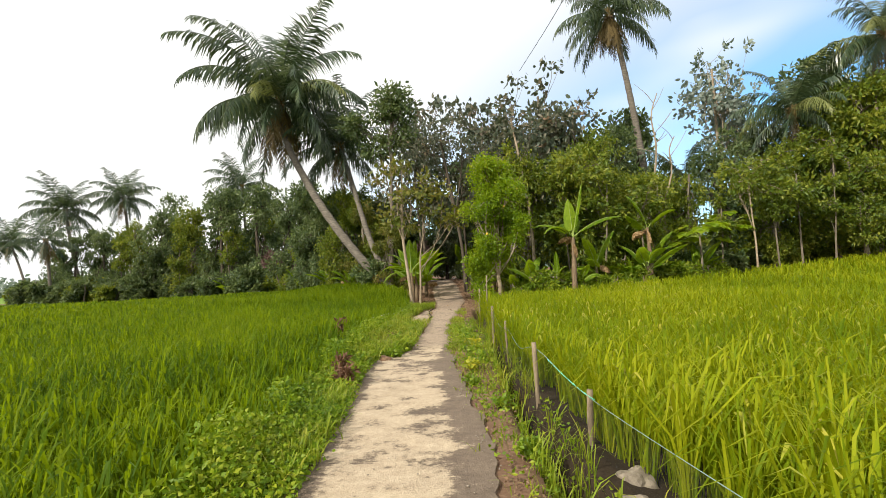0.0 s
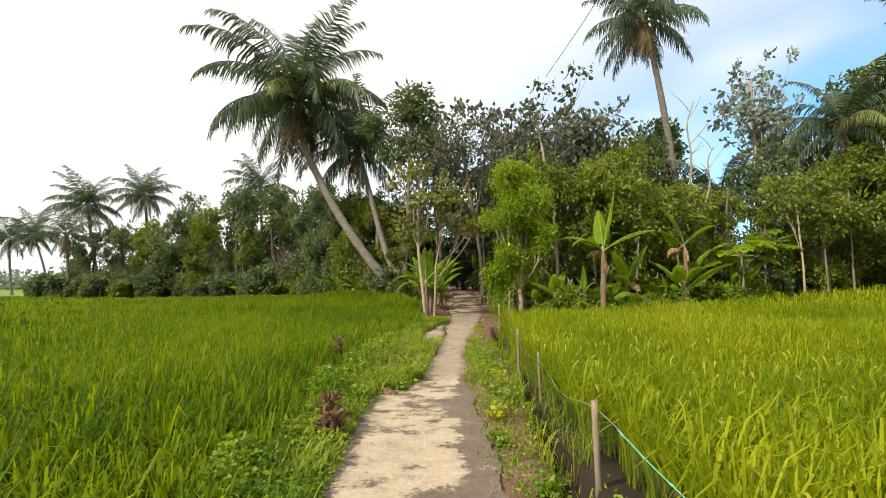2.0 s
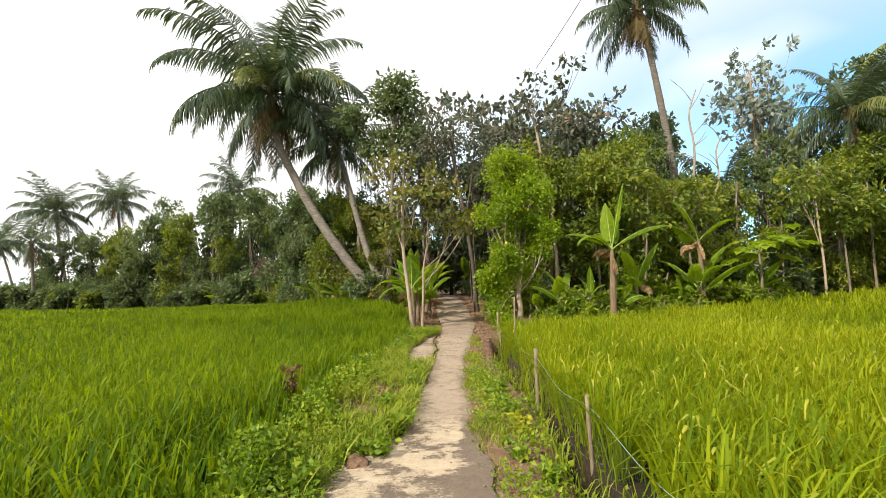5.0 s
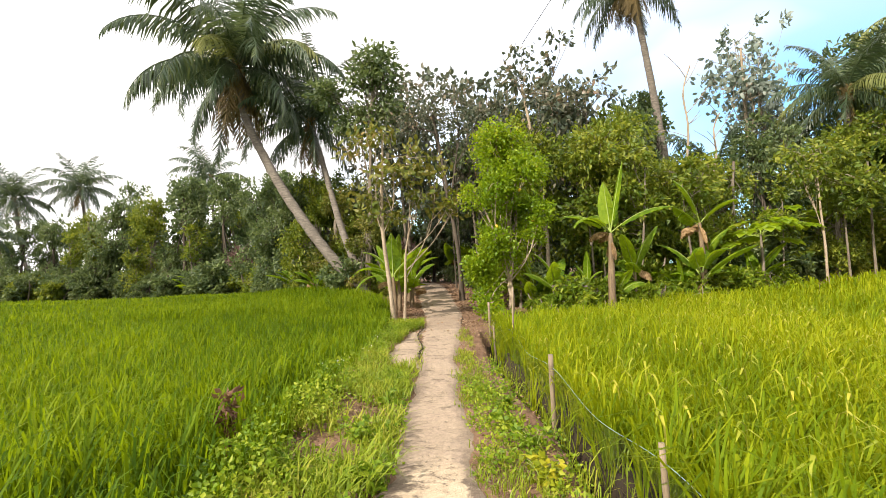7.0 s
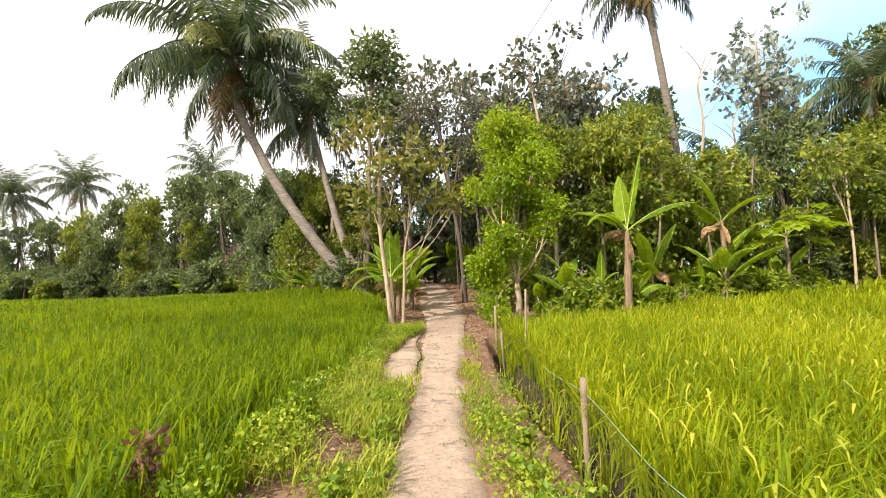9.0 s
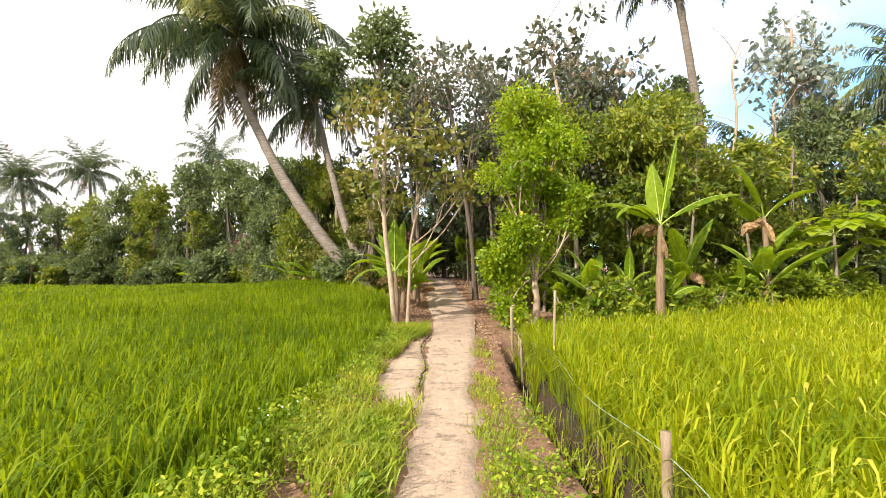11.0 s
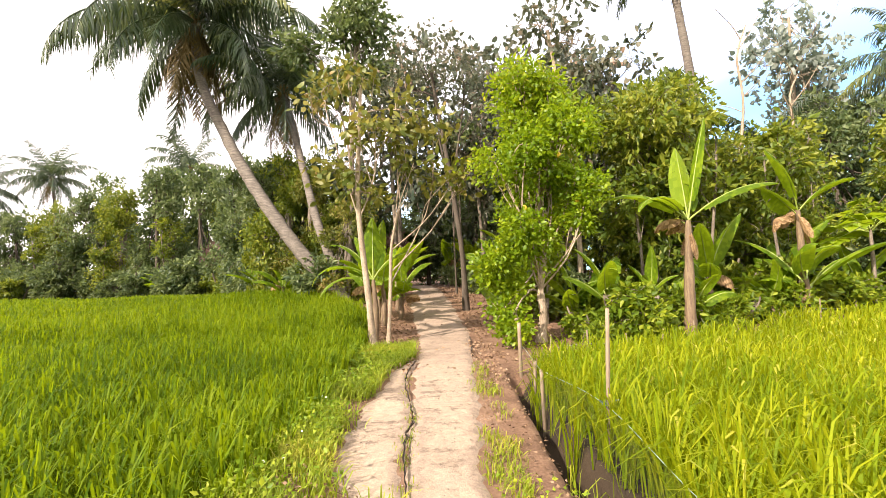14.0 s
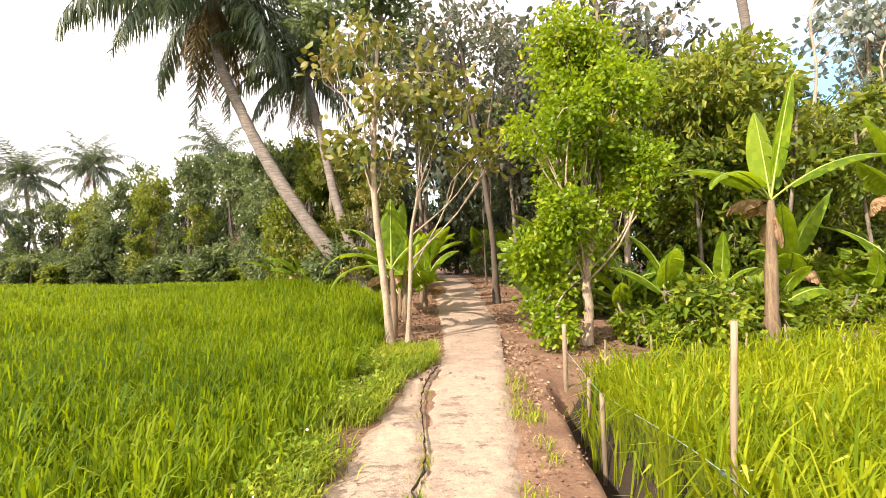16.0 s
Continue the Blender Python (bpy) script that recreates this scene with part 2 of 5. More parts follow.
CONCRETE = path_mat("worn_concrete", [(0.3, (0.09, 0.064, 0.044)), (0.75, (0.215, 0.16, 0.112))], [(0.3, (0.30, 0.225, 0.145)), (0.75, (0.55, 0.445, 0.31))],
                    [(0.3, (0.145, 0.105, 0.073)), (0.75, (0.41, 0.312, 0.222))], 0.76, 0.93)
SOIL = rough_mat("soil_brown", [(0.3, (0.07, 0.04, 0.024)), (0.5, (0.16, 0.095, 0.058)), (0.7, (0.28, 0.18, 0.115))], 2.0, 0.95, 0.7, (1, 1, 1), 30)
MUD = rough_mat("field_mud", [(0.3, (0.018, 0.012, 0.007)), (0.7, (0.055, 0.038, 0.022))], 1.5, 0.9, 0.5)
FAR_FIELD = rough_mat("far_field", [(0.3, (0.09, 0.17, 0.02)), (0.7, (0.17, 0.26, 0.03))], 0.05, 0.9, 0.2, (1, 1, 1), 0.6)


# ---- mesh tools ----
def mesh_of(name, verts, faces, mats, index=None, smooth=False):
    """A mesh from arrays: faces all of one corner count."""
    verts, faces = np.asarray(verts, np.float32), np.asarray(faces, np.int32)
    me = bpy.data.meshes.new(name)
    me.vertices.add(len(verts))
    me.vertices.foreach_set("co", verts.ravel())
    k = faces.shape[1]
    me.loops.add(faces.size)
    me.loops.foreach_set("vertex_index", faces.ravel())
    me.polygons.add(len(faces))
    me.polygons.foreach_set("loop_start", np.arange(0, faces.size, k, dtype=np.int32))
    me.polygons.foreach_set("loop_total", np.full(len(faces), k, np.int32))
    for mt in mats if isinstance(mats, (list, tuple)) else [mats]:
        me.materials.append(mt)
    if index is not None:
        me.polygons.foreach_set("material_index", np.asarray(index, np.int32))
    if smooth:
        me.polygons.foreach_set("use_smooth", np.ones(len(faces), bool))
    me.update(calc_edges=True)
    return me


def thing(name, at, label, category, group=""):
    e = new(name)
    e.location = at
    e.empty_display_size = 0.1
    return tagged(e, label, category, group)


def child(name, me, parent, label=""):
    ob = new(name, me)
    ob.parent = parent
    return tagged(ob, label)


def tube(points, radii, sides=8, rough=0.0, rng=None):
    """Verts and quads of a tapered tube along points."""
    pts = np.asarray(points, float)
    tan = np.gradient(pts, axis=0)
    tan /= np.linalg.norm(tan, axis=1)[:, None] + 1e-9
    ref = np.array([1.0, 0.13, 0.0])
    u = np.cross(tan, ref)
    u /= np.linalg.norm(u, axis=1)[:, None] + 1e-9
    w = np.cross(tan, u)
    ang = np.arange(sides) * 2 * np.pi / sides
    r = np.asarray(radii, float)[:, None] * np.ones((1, sides))
    if rough and rng is not None:
        r = r * (1 + rng.uniform(-rough, rough, r.shape))
    v = pts[:, None] + r[..., None] * (np.cos(ang)[None, :, None] * u[:, None] + np.sin(ang)[None, :, None] * w[:, None])
    n = len(pts)
    i, j = np.meshgrid(np.arange(n - 1), np.arange(sides), indexing="ij")
    a, b = i * sides + j, i * sides + (j + 1) % sides
    return v.reshape(-1, 3), np.stack([a, b, b + sides, a + sides], -1).reshape(-1, 4)


def join(parts):
    """Several (verts, faces) in one."""
    vs, fs, o = [], [], 0
    for v, f in parts:
        vs.append(v)
        fs.append(np.asarray(f) + o)
        o += len(v)
    return np.concatenate(vs), np.concatenate(fs)


def curve_pts(keys, n):
    """A smooth line through a few keys."""
    k = np.asarray(keys, float)
    t = np.linspace(0, len(k) - 1, n)
    out = []
    for s in t:
        i = min(int(s), len(k) - 2)
        f = s - i
        p0, p1, p2, p3 = k[max(i - 1, 0)], k[i], k[i + 1], k[min(i + 2, len(k) - 1)]
        out.append(0.5 * (2 * p1 + (p2 - p0) * f + (2 * p0 - 5 * p1 + 4 * p2 - p3) * f * f + (3 * p1 - p0 - 3 * p2 + p3) * f ** 3))
    return np.array(out)


def leaf_cloud(pos, way, length, width, rng, fold=0.25):
    """Each leaf is a pointed blade folded along its rib: two triangles."""
    n = len(pos)
    way = way / (np.linalg.norm(way, axis=1)[:, None] + 1e-9)
    side = np.cross(way, rng.normal(size=(n, 3)))
    side /= np.linalg.norm(side, axis=1)[:, None] + 1e-9
    up = np.cross(side, way)
    ln = (length * rng.uniform(0.6, 1.25, n))[:, None]
    wd = (width * rng.uniform(0.7, 1.2, n))[:, None]
    mid = pos + way * ln * 0.45
    v = np.stack([pos, mid + side * wd / 2 + up * wd * fold, pos + way * ln - up * ln * 0.12, mid - side * wd / 2 + up * wd * fold], 1)
    b = np.arange(n)[:, None] * 4
    f = np.concatenate([b + [[0, 1, 2]], b + [[0, 2, 3]]], 1).reshape(-1, 3)
    return v.reshape(-1, 3), f


def broad_leaves(pos, way, length, width, rng):
    """Leaves seen from near: a short stalk end, two widths and a tip, folded and curled."""
    n = len(pos)
    way = way / (np.linalg.norm(way, axis=1)[:, None] + 1e-9)
    side = np.cross(way, rng.normal(size=(n, 3)))
    side /= np.linalg.norm(side, axis=1)[:, None] + 1e-9
    up = np.cross(side, way)
    ln = (length * rng.uniform(0.55, 1.25, n))[:, None]
    wd = (width * rng.uniform(0.7, 1.2, n))[:, None]
    curl = rng.uniform(0.0, 0.35, n)[:, None]
    a, c = pos + way * ln * 0.3, pos + way * ln * 0.68 - up * ln * curl * 0.35
    tip = pos + way * ln - up * ln * curl
    v = np.stack([pos, a + side * wd * 0.42 + up * wd * 0.12, c + side * wd * 0.4 + up * wd * 0.1, tip, c - side * wd * 0.4 + up * wd * 0.1, a - side * wd * 0.42 + up * wd * 0.12], 1)
    o = np.arange(n)[:, None] * 6
    f = np.concatenate([o + [[0, 1, 5]], o + [[1, 2, 4]], o + [[1, 4, 5]], o + [[2, 3, 4]]], 1).reshape(-1, 3)
    return v.reshape(-1, 3), f


def clumps(rng, centre, radii, n, per=26, spread=0.16):
    """Places for leaves: clumps at the ends of twigs, thickest towards the outside of the crown."""
    k = max(3, n // per)
    d = rng.normal(size=(k, 3))
    d /= np.linalg.norm(d, axis=1)[:, None]
    r = rng.uniform(0.25, 1.0, k) ** 0.5 * rng.uniform(0.8, 1.12, k)
    c = d * r[:, None]
    which = rng.integers(0, k, n)
    p = c[which] + rng.normal(size=(n, 3)) * spread
    way = p * 0.6 + rng.normal(size=(n, 3)) * 0.6 + np.array([0, 0, -0.25])
    return np.asarray(centre) + p * np.asarray(radii), way, np.asarray(centre) + c * np.asarray(radii)


# ---- the lie of the land ----
def smooth_step(a, b, x):
    t = np.clip((x - a) / (b - a), 0, 1)
    return t * t * (3 - 2 * t)


PATH_Y = [-12, 0, 2.5, 5.5, 7.9, 8.5, 8.9, 9.6, 12, 13.5, 14.5, 16, 18, 19.6, 20.4, 21.5, 23.5, 26, 30, 36, 46]
PATH_L = [-1.15, -1.1, -1.1, -1.2, -1.33, -1.3, -0.92, -0.72, -0.67, -0.61, -0.53, -0.47, -0.56, -0.46, -0.45, -0.42, -0.42, -0.55, -0.75, -0.7, -1.4]
PATH_R = [0.42, 0.40, 0.39, 0.27, 0.14, 0.12, 0.1, 0.06, 0.08, 0.17, 0.22, 0.34, 0.55, 0.7, 0.76, 0.84, 1.0, 1.12, 1.05, 0.8, 0.3]


def land(x, y):
    x, y = np.asarray(x, float), np.asarray(y, float)
    wood = smooth_step(21, 38, y) * 0.9
    left = -0.22 * smooth_step(-1.75, -2.5, x) * (1 - smooth_step(21.0, 22.5, y) * smooth_step(-14, -9, x))
    ditch_x = np.interp(y, [0, 5, 8.3, 10, 12, 14.5, 16.5, 18.4, 20], [0.86, 0.86, 0.95, 1.08, 1.12, 1.06, 1.2, 1.32, 1.5])
    d = np.abs(x - ditch_x) * np.where(x < ditch_x, 1 - 0.35 * smooth_step(10, 13, y), 1 - 0.2 * smooth_step(10, 13, y))
    ditch = -0.46 * (1 - smooth_step(0.04, 0.16, d)) * (1 - smooth_step(18.3, 19.6, y))
    right = -0.12 * smooth_step(1.1, 1.8, x) * (1 - smooth_step(19, 21, y)) + np.clip(x - 3, 0, 30) * 0.036
    wave = 0.02 * np.sin(x * 3.1 + y * 1.7) * np.sin(y * 2.3 - x) * (np.abs(x + 0.3) > 1.2)
    left_far = wood * smooth_step(-13, -4, x) - 1.0 * smooth_step(40, 78, np.hypot(x, y - 5)) * smooth_step(-6, -12, x)
    return np.where(x < 0, left_far + left, wood + right) + ditch + wave - 0.035


def beyond(x, y):
    """The wood behind the left paddy bends away from the path: place and growth there."""
    k = 1 + 0.85 * float(smooth_step(-7, -16, x))
    return x * k, 5 + (y - 5) * k, k


# ---- ground ----
def axis(fine_a, fine_b, step, far, grow=1.16):
    mid = list(np.arange(fine_a, fine_b + 1e-6, step))
    a, s = [], step
    p = fine_a
    while p > -far:
        s *= grow
        p -= s
        a.append(p)
    b, s, p = [], step, fine_b
    while p < far:
        s *= grow
        p += s
        b.append(p)
    return np.array(a[::-1] + mid + b)


gx, gy = axis(-3.2, 3.4, 0.09, 1500), axis(-3, 30, 0.14, 1500)
X, Y = np.meshgrid(gx, gy, indexing="ij")
G = np.stack([X, Y, land(X, Y)], -1).reshape(-1, 3)
ny = len(gy)
i, j = np.meshgrid(np.arange(len(gx) - 1), np.arange(ny - 1), indexing="ij")
q = i * ny + j
F = np.stack([q, q + ny, q + ny + 1, q + 1], -1).reshape(-1, 4)
cx, cy = gx[i].ravel() + 0.05, gy[j].ravel() + 0.05
wood_edge = np.interp(cx, [-129, -83, -46, -21, -6, -1.9, 1.5, 5, 17, 30], [112, 85, 75, 60, 33, 20, 19.5, 20.5, 24.5, 29])
ditch_at = np.interp(cy, [0, 5, 8.3, 10, 12, 14.5, 16.5, 18.4, 20], [0.86, 0.86, 0.95, 1.08, 1.12, 1.06, 1.2, 1.32, 1.5])
kind = np.where((cx < -2.1) & (cy < wood_edge), 1, np.where((cx > ditch_at - 0.02) & (cy < wood_edge - 0.8), 1, 0))
kind = np.where((np.hypot(cx, cy - 20) > 135), 2, kind)
ground = tagged(new("ground", mesh_of("ground", G, F, [SOIL, MUD, FAR_FIELD], kind, True)), "bare brown soil under fields, banks and trees", "ground", kind="structure")


# ---- concrete path ----
def slab(name, ys, lefts, rights, top, rng, cols=13, wob=0.07, label="", edge=1.0):
    """A worn slab: an uneven top with ragged sides, and a skirt that goes into the ground."""
    grid = []
    for yy, a, b in zip(ys, lefts, rights):
        a += wob * (1.3 * noise.noise((yy * 1.3, 1.5, 0)) + 0.8 * noise.noise((yy * 4.3, 4.5, 0)) + 0.5 * noise.noise((yy * 11, 2.5, 0)))
        b += wob * (1.3 * noise.noise((yy * 1.3, 9.5, 0)) + 0.8 * noise.noise((yy * 4.3, 7.5, 0)) + 0.5 * noise.noise((yy * 11, 6.5, 0)))
        base = smooth_step(21, 38, yy) * 0.9
        xs, far = np.linspace(a, b, cols), float(smooth_step(9, 11, yy))
        grid.append([(x, yy, base + top + 0.022 * noise.noise((x * 1.2, yy * 0.9, 3)) + 0.012 * noise.noise((x * 5, yy * 4, 8)) + 0.016 * far * noise.noise((x * 9, yy * 6, 5))) for x in xs])
    g = np.array(grid)
    n = len(g)
    fall = 0.05 * edge * smooth_step(8.8, 9.8, g[:, 0, 1])
    g[:, 0, 2] -= fall
    g[:, -1, 2] -= fall
    g[:, 1, 2] -= fall * 0.35
    g[:, -2, 2] -= fall * 0.35
    i, j = np.meshgrid(np.arange(n - 1), np.arange(cols - 1), indexing="ij")
    q = i * cols + j
    faces = np.stack([q, q + 1, q + cols + 1, q + cols], -1).reshape(-1, 4)
    rim = np.concatenate([g[:, 0], g[-1, 1:], g[::-1, -1][1:], g[0, ::-1][1:-1]])
    low = rim - [0, 0, 0.12]
    m, o = len(rim), n * cols
    k = np.arange(m)
    side = np.stack([o + k, o + (k + 1) % m, o + m + (k + 1) % m, o + m + k], 1)
    me = mesh_of(name, np.concatenate([g.reshape(-1, 3), rim, low]), np.concatenate([faces, side]), CONCRETE, None, True)
    dl, dr = g[:, :, 0] - g[:, :1, 0], g[:, -1:, 0] - g[:, :, 0]
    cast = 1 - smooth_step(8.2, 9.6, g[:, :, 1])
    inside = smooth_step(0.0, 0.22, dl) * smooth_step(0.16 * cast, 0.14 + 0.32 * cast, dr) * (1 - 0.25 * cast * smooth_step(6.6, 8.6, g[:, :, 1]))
    far_on = smooth_step(8.6, 10.2, g[:, :, 1]) * edge
    loam = np.maximum(smooth_step(18.7, 20.4, g[:, :, 1]), far_on * (0.55 + 0.4 * (1 - smooth_step(0.02, 0.2, np.minimum(dl, dr)))))
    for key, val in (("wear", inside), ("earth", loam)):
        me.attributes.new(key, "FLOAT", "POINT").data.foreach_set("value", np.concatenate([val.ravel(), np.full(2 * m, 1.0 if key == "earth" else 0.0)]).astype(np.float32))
    return tagged(new(name, me), label, "path", kind="structure")


prng = np.random.default_rng(5)
ys = np.arange(-11.5, 44, 0.09)
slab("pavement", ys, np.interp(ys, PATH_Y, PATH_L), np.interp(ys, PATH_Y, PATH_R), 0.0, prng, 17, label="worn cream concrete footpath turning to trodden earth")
ys = np.arange(14.1, 20.2, 0.08)
slab("pavement_side", ys, np.interp(ys, [14.1, 14.35, 14.8, 15.4, 17, 19.1, 20.2], [-0.62, -1.0, -1.22, -1.27, -1.15, -0.92, -0.55]), np.interp(ys, [14.1, 15.4, 16.4, 17.4, 18.6, 20.2], [-0.42, -0.45, -0.4, -0.49, -0.53, -0.35]), -0.012, prng, 8, 0.05, "broken slab of grey concrete beside the footpath", edge=0.95)


# ---- rice ----
def rice(name, tuft_xy, blades, height, mat, rng, width=0.011, lean=0.5, label="", simple=False, ease=None):
    n = len(tuft_xy) * blades
    base = np.repeat(tuft_xy, blades, 0) + rng.normal(size=(n, 2)) * (0.1 if simple else 0.04)
    z = land(base[:, 0], base[:, 1])
    az = rng.uniform(0, 2 * np.pi, n)
    out = rng.uniform(0.05, lean, n)
    h = height * rng.uniform(0.62, 1.12, n) * np.repeat(rng.uniform(0.8, 1.12, len(tuft_xy)), blades) * (1 + 0.10 * np.sin(base[:, 0] * 0.7) * np.sin(base[:, 1] * 0.5))
    if ease is not None:
        h = h * ease(base[:, 0], base[:, 1])
    d = np.stack([np.cos(az), np.sin(az), np.zeros(n)], 1)
    s = np.stack([-np.sin(az + 0.5), np.cos(az + 0.5), np.zeros(n)], 1) * (width * rng.uniform(0.7, 1.3, n))[:, None]
    b = np.stack([base[:, 0], base[:, 1], z], 1)
    up = np.array([0, 0, 1.0])
    m = b + d * (h * out * 0.22)[:, None] + up * (h * 0.55)[:, None]
    k = b + d * (h * out * 0.62)[:, None] + up * (h * rng.uniform(0.84, 0.94, n))[:, None]
    t = b + d * (h * out * 1.2)[:, None] + up * (h * rng.uniform(0.62, 1.06, n))[:, None]
    if simple:
        v = np.stack([b - s * 0.6, b + s * 0.6, k + s, k - s, t], 1).reshape(-1, 3)
        o = np.arange(n)[:, None] * 5
        f = np.concatenate([o + [[0, 1, 2]], o + [[0, 2, 3]], o + [[3, 2, 4]]], 1).reshape(-1, 3)
        return tagged(new(name, mesh_of(name, v, f, mat)), label, "rice", kind="stuff")
    v = np.stack([b - s * 0.6, b + s * 0.6, m + s, m - s, k + s * 0.8, k - s * 0.8, t], 1).reshape(-1, 3)
    o = np.arange(n)[:, None] * 7
    f = np.concatenate([o + [[0, 1, 2]], o + [[0, 2, 3]], o + [[3, 2, 4]], o + [[3, 4, 5]], o + [[5, 4, 6]]], 1).reshape(-1, 3)
    return tagged(new(name, mesh_of(name, v, f, mat)), label, "rice", kind="stuff")


def scatter(rng, x0, x1, y0, y1, step, keep):
    xs, ys = np.meshgrid(np.arange(x0, x1, step), np.arange(y0, y1, step), indexing="ij")
    p = np.stack([xs.ravel(), ys.ravel()], 1) + rng.uniform(-0.4, 0.4, (xs.size, 2)) * step
    return p[keep(p[:, 0], p[:, 1])]


def left_edge(x):
    return np.interp(x, [-129, -83, -46, -21, -6, -3.5, -2.4, -1.9, -1.5], [110, 83, 73.5, 59, 32, 29.5, 27.2, 24.5, 21.0])


def right_edge(x):
    return np.interp(x, [1.4, 3.8, 7, 10, 17, 30, 45], [18.2, 19.0, 19.9, 21.2, 24.0, 29, 34])


def left_side(y):
    return np.interp(y, [0, 3, 5, 8, 12, 14, 17, 21, 24, 28], [-1.6, -1.6, -1.7, -1.85, -1.75, -1.7, -1.5, -1.5, -1.9, -2.5])


rr = np.random.default_rng(11)
in_l = lambda x, y: (x < left_side(y) + rr.normal(size=len(x)) * 0.08) & (y < left_edge(x))
in_r = lambda x, y: (x > np.interp(y, [0, 3.5, 4.5, 5.5, 8.3, 10, 12, 14.5, 16.5, 18.4, 20], [1.5, 1.42, 1.32, 1.2, 1.19, 1.18, 1.21, 1.23, 1.32, 1.47, 1.75]) + rr.normal(size=len(x)) * 0.05) & (y < right_edge(x))
tufts = scatter(rr, -8, -1.5, -1.5, 24, 0.21, in_l)
rice("rice_field", tufts, 18, 0.78, RICE_L, rr, 0.0100, 0.55, "dense green young rice in a flat paddy", False, lambda x, y: 0.5 + 0.5 * smooth_step(-0.05, 0.9, left_side(y) - x))
tufts = scatter(rr, -12, -8, -2, 40, 0.25, in_l)
rice("rice_field", tufts, 14, 0.73, RICE_L, rr, 0.012, 0.6, "dense green young rice in a flat paddy", True)
tufts = scatter(rr, -24, -12, -2, 62, 0.40, in_l)
rice("rice_field", tufts, 12, 0.72, RICE_L, rr, 0.018, 0.6, "dense green young rice in a flat paddy", True)
tufts = scatter(rr, -8, -1.5, 24, 40, 0.22, in_l)
rice("rice_field", tufts, 16, 0.7, RICE_L, rr, 0.010, 0.6, "dense green young rice in a flat paddy", True)
tufts = scatter(rr, -130, -24, 8, 112, 0.95, in_l)
rice("rice_field", tufts, 11, 0.72, RICE_L, rr, 0.045, 0.8, "dense green young rice in a flat paddy", True)
tufts = scatter(rr, 1.2, 8, -1.5, 21, 0.21, in_r)
rice("rice_field", tufts, 20, 0.78, RICE_R, rr, 0.0092, 0.7, "ripening yellow-green rice behind a net fence")
near_r = tufts
tufts = scatter(rr, 8, 12, -1, 24, 0.25, in_r)
rice("rice_field", tufts, 14, 0.74, RICE_R, rr, 0.012, 0.65, "ripening yellow-green rice behind a net fence", True)
tufts = scatter(rr, 12, 46, -1, 36, 0.42, in_r)
rice("rice_field", tufts, 12, 0.72, RICE_R, rr, 0.019, 0.6, "ripening yellow-green rice behind a net fence", True)


def panicles(name, tuft_xy, mat, rng, label):
    """Drooping ears on the ripening rice."""
    n = len(tuft_xy)
    z = land(tuft_xy[:, 0], tuft_xy[:, 1])
    az = rng.uniform(0, 2 * np.pi, n)
    d = np.stack([np.cos(az), np.sin(az), np.zeros(n)], 1)
    s = np.stack([-np.sin(az), np.cos(az), np.zeros(n)], 1) * 0.009
    b = np.stack([tuft_xy[:, 0], tuft_xy[:, 1], z + 0.5 * rng.uniform(0.9, 1.15, n)], 1)
    pts = [b, b + d * 0.05 + [0, 0, 0.16], b + d * 0.13 + [0, 0, 0.21], b + d * 0.22 + [0, 0, 0.15]]
    w = [0.3, 0.8, 1.5, 0.2]
    v = np.stack([p + k * s * e for p, k in zip(pts, w) for e in (-1, 1)], 1).reshape(-1, 3)
    o = np.arange(n)[:, None] * 8
    f = np.concatenate([o + [[a, a + 1, a + 3, a + 2]] for a in (0, 2, 4)], 1).reshape(-1, 4)
    return tagged(new(name, mesh_of(name, v, f, mat)), label, "rice", kind="stuff")


panicles("rice_ears", near_r[rr.random(len(near_r)) < 0.3] + 0.03, GRAIN, rr, "golden drooping rice ears above green blades")


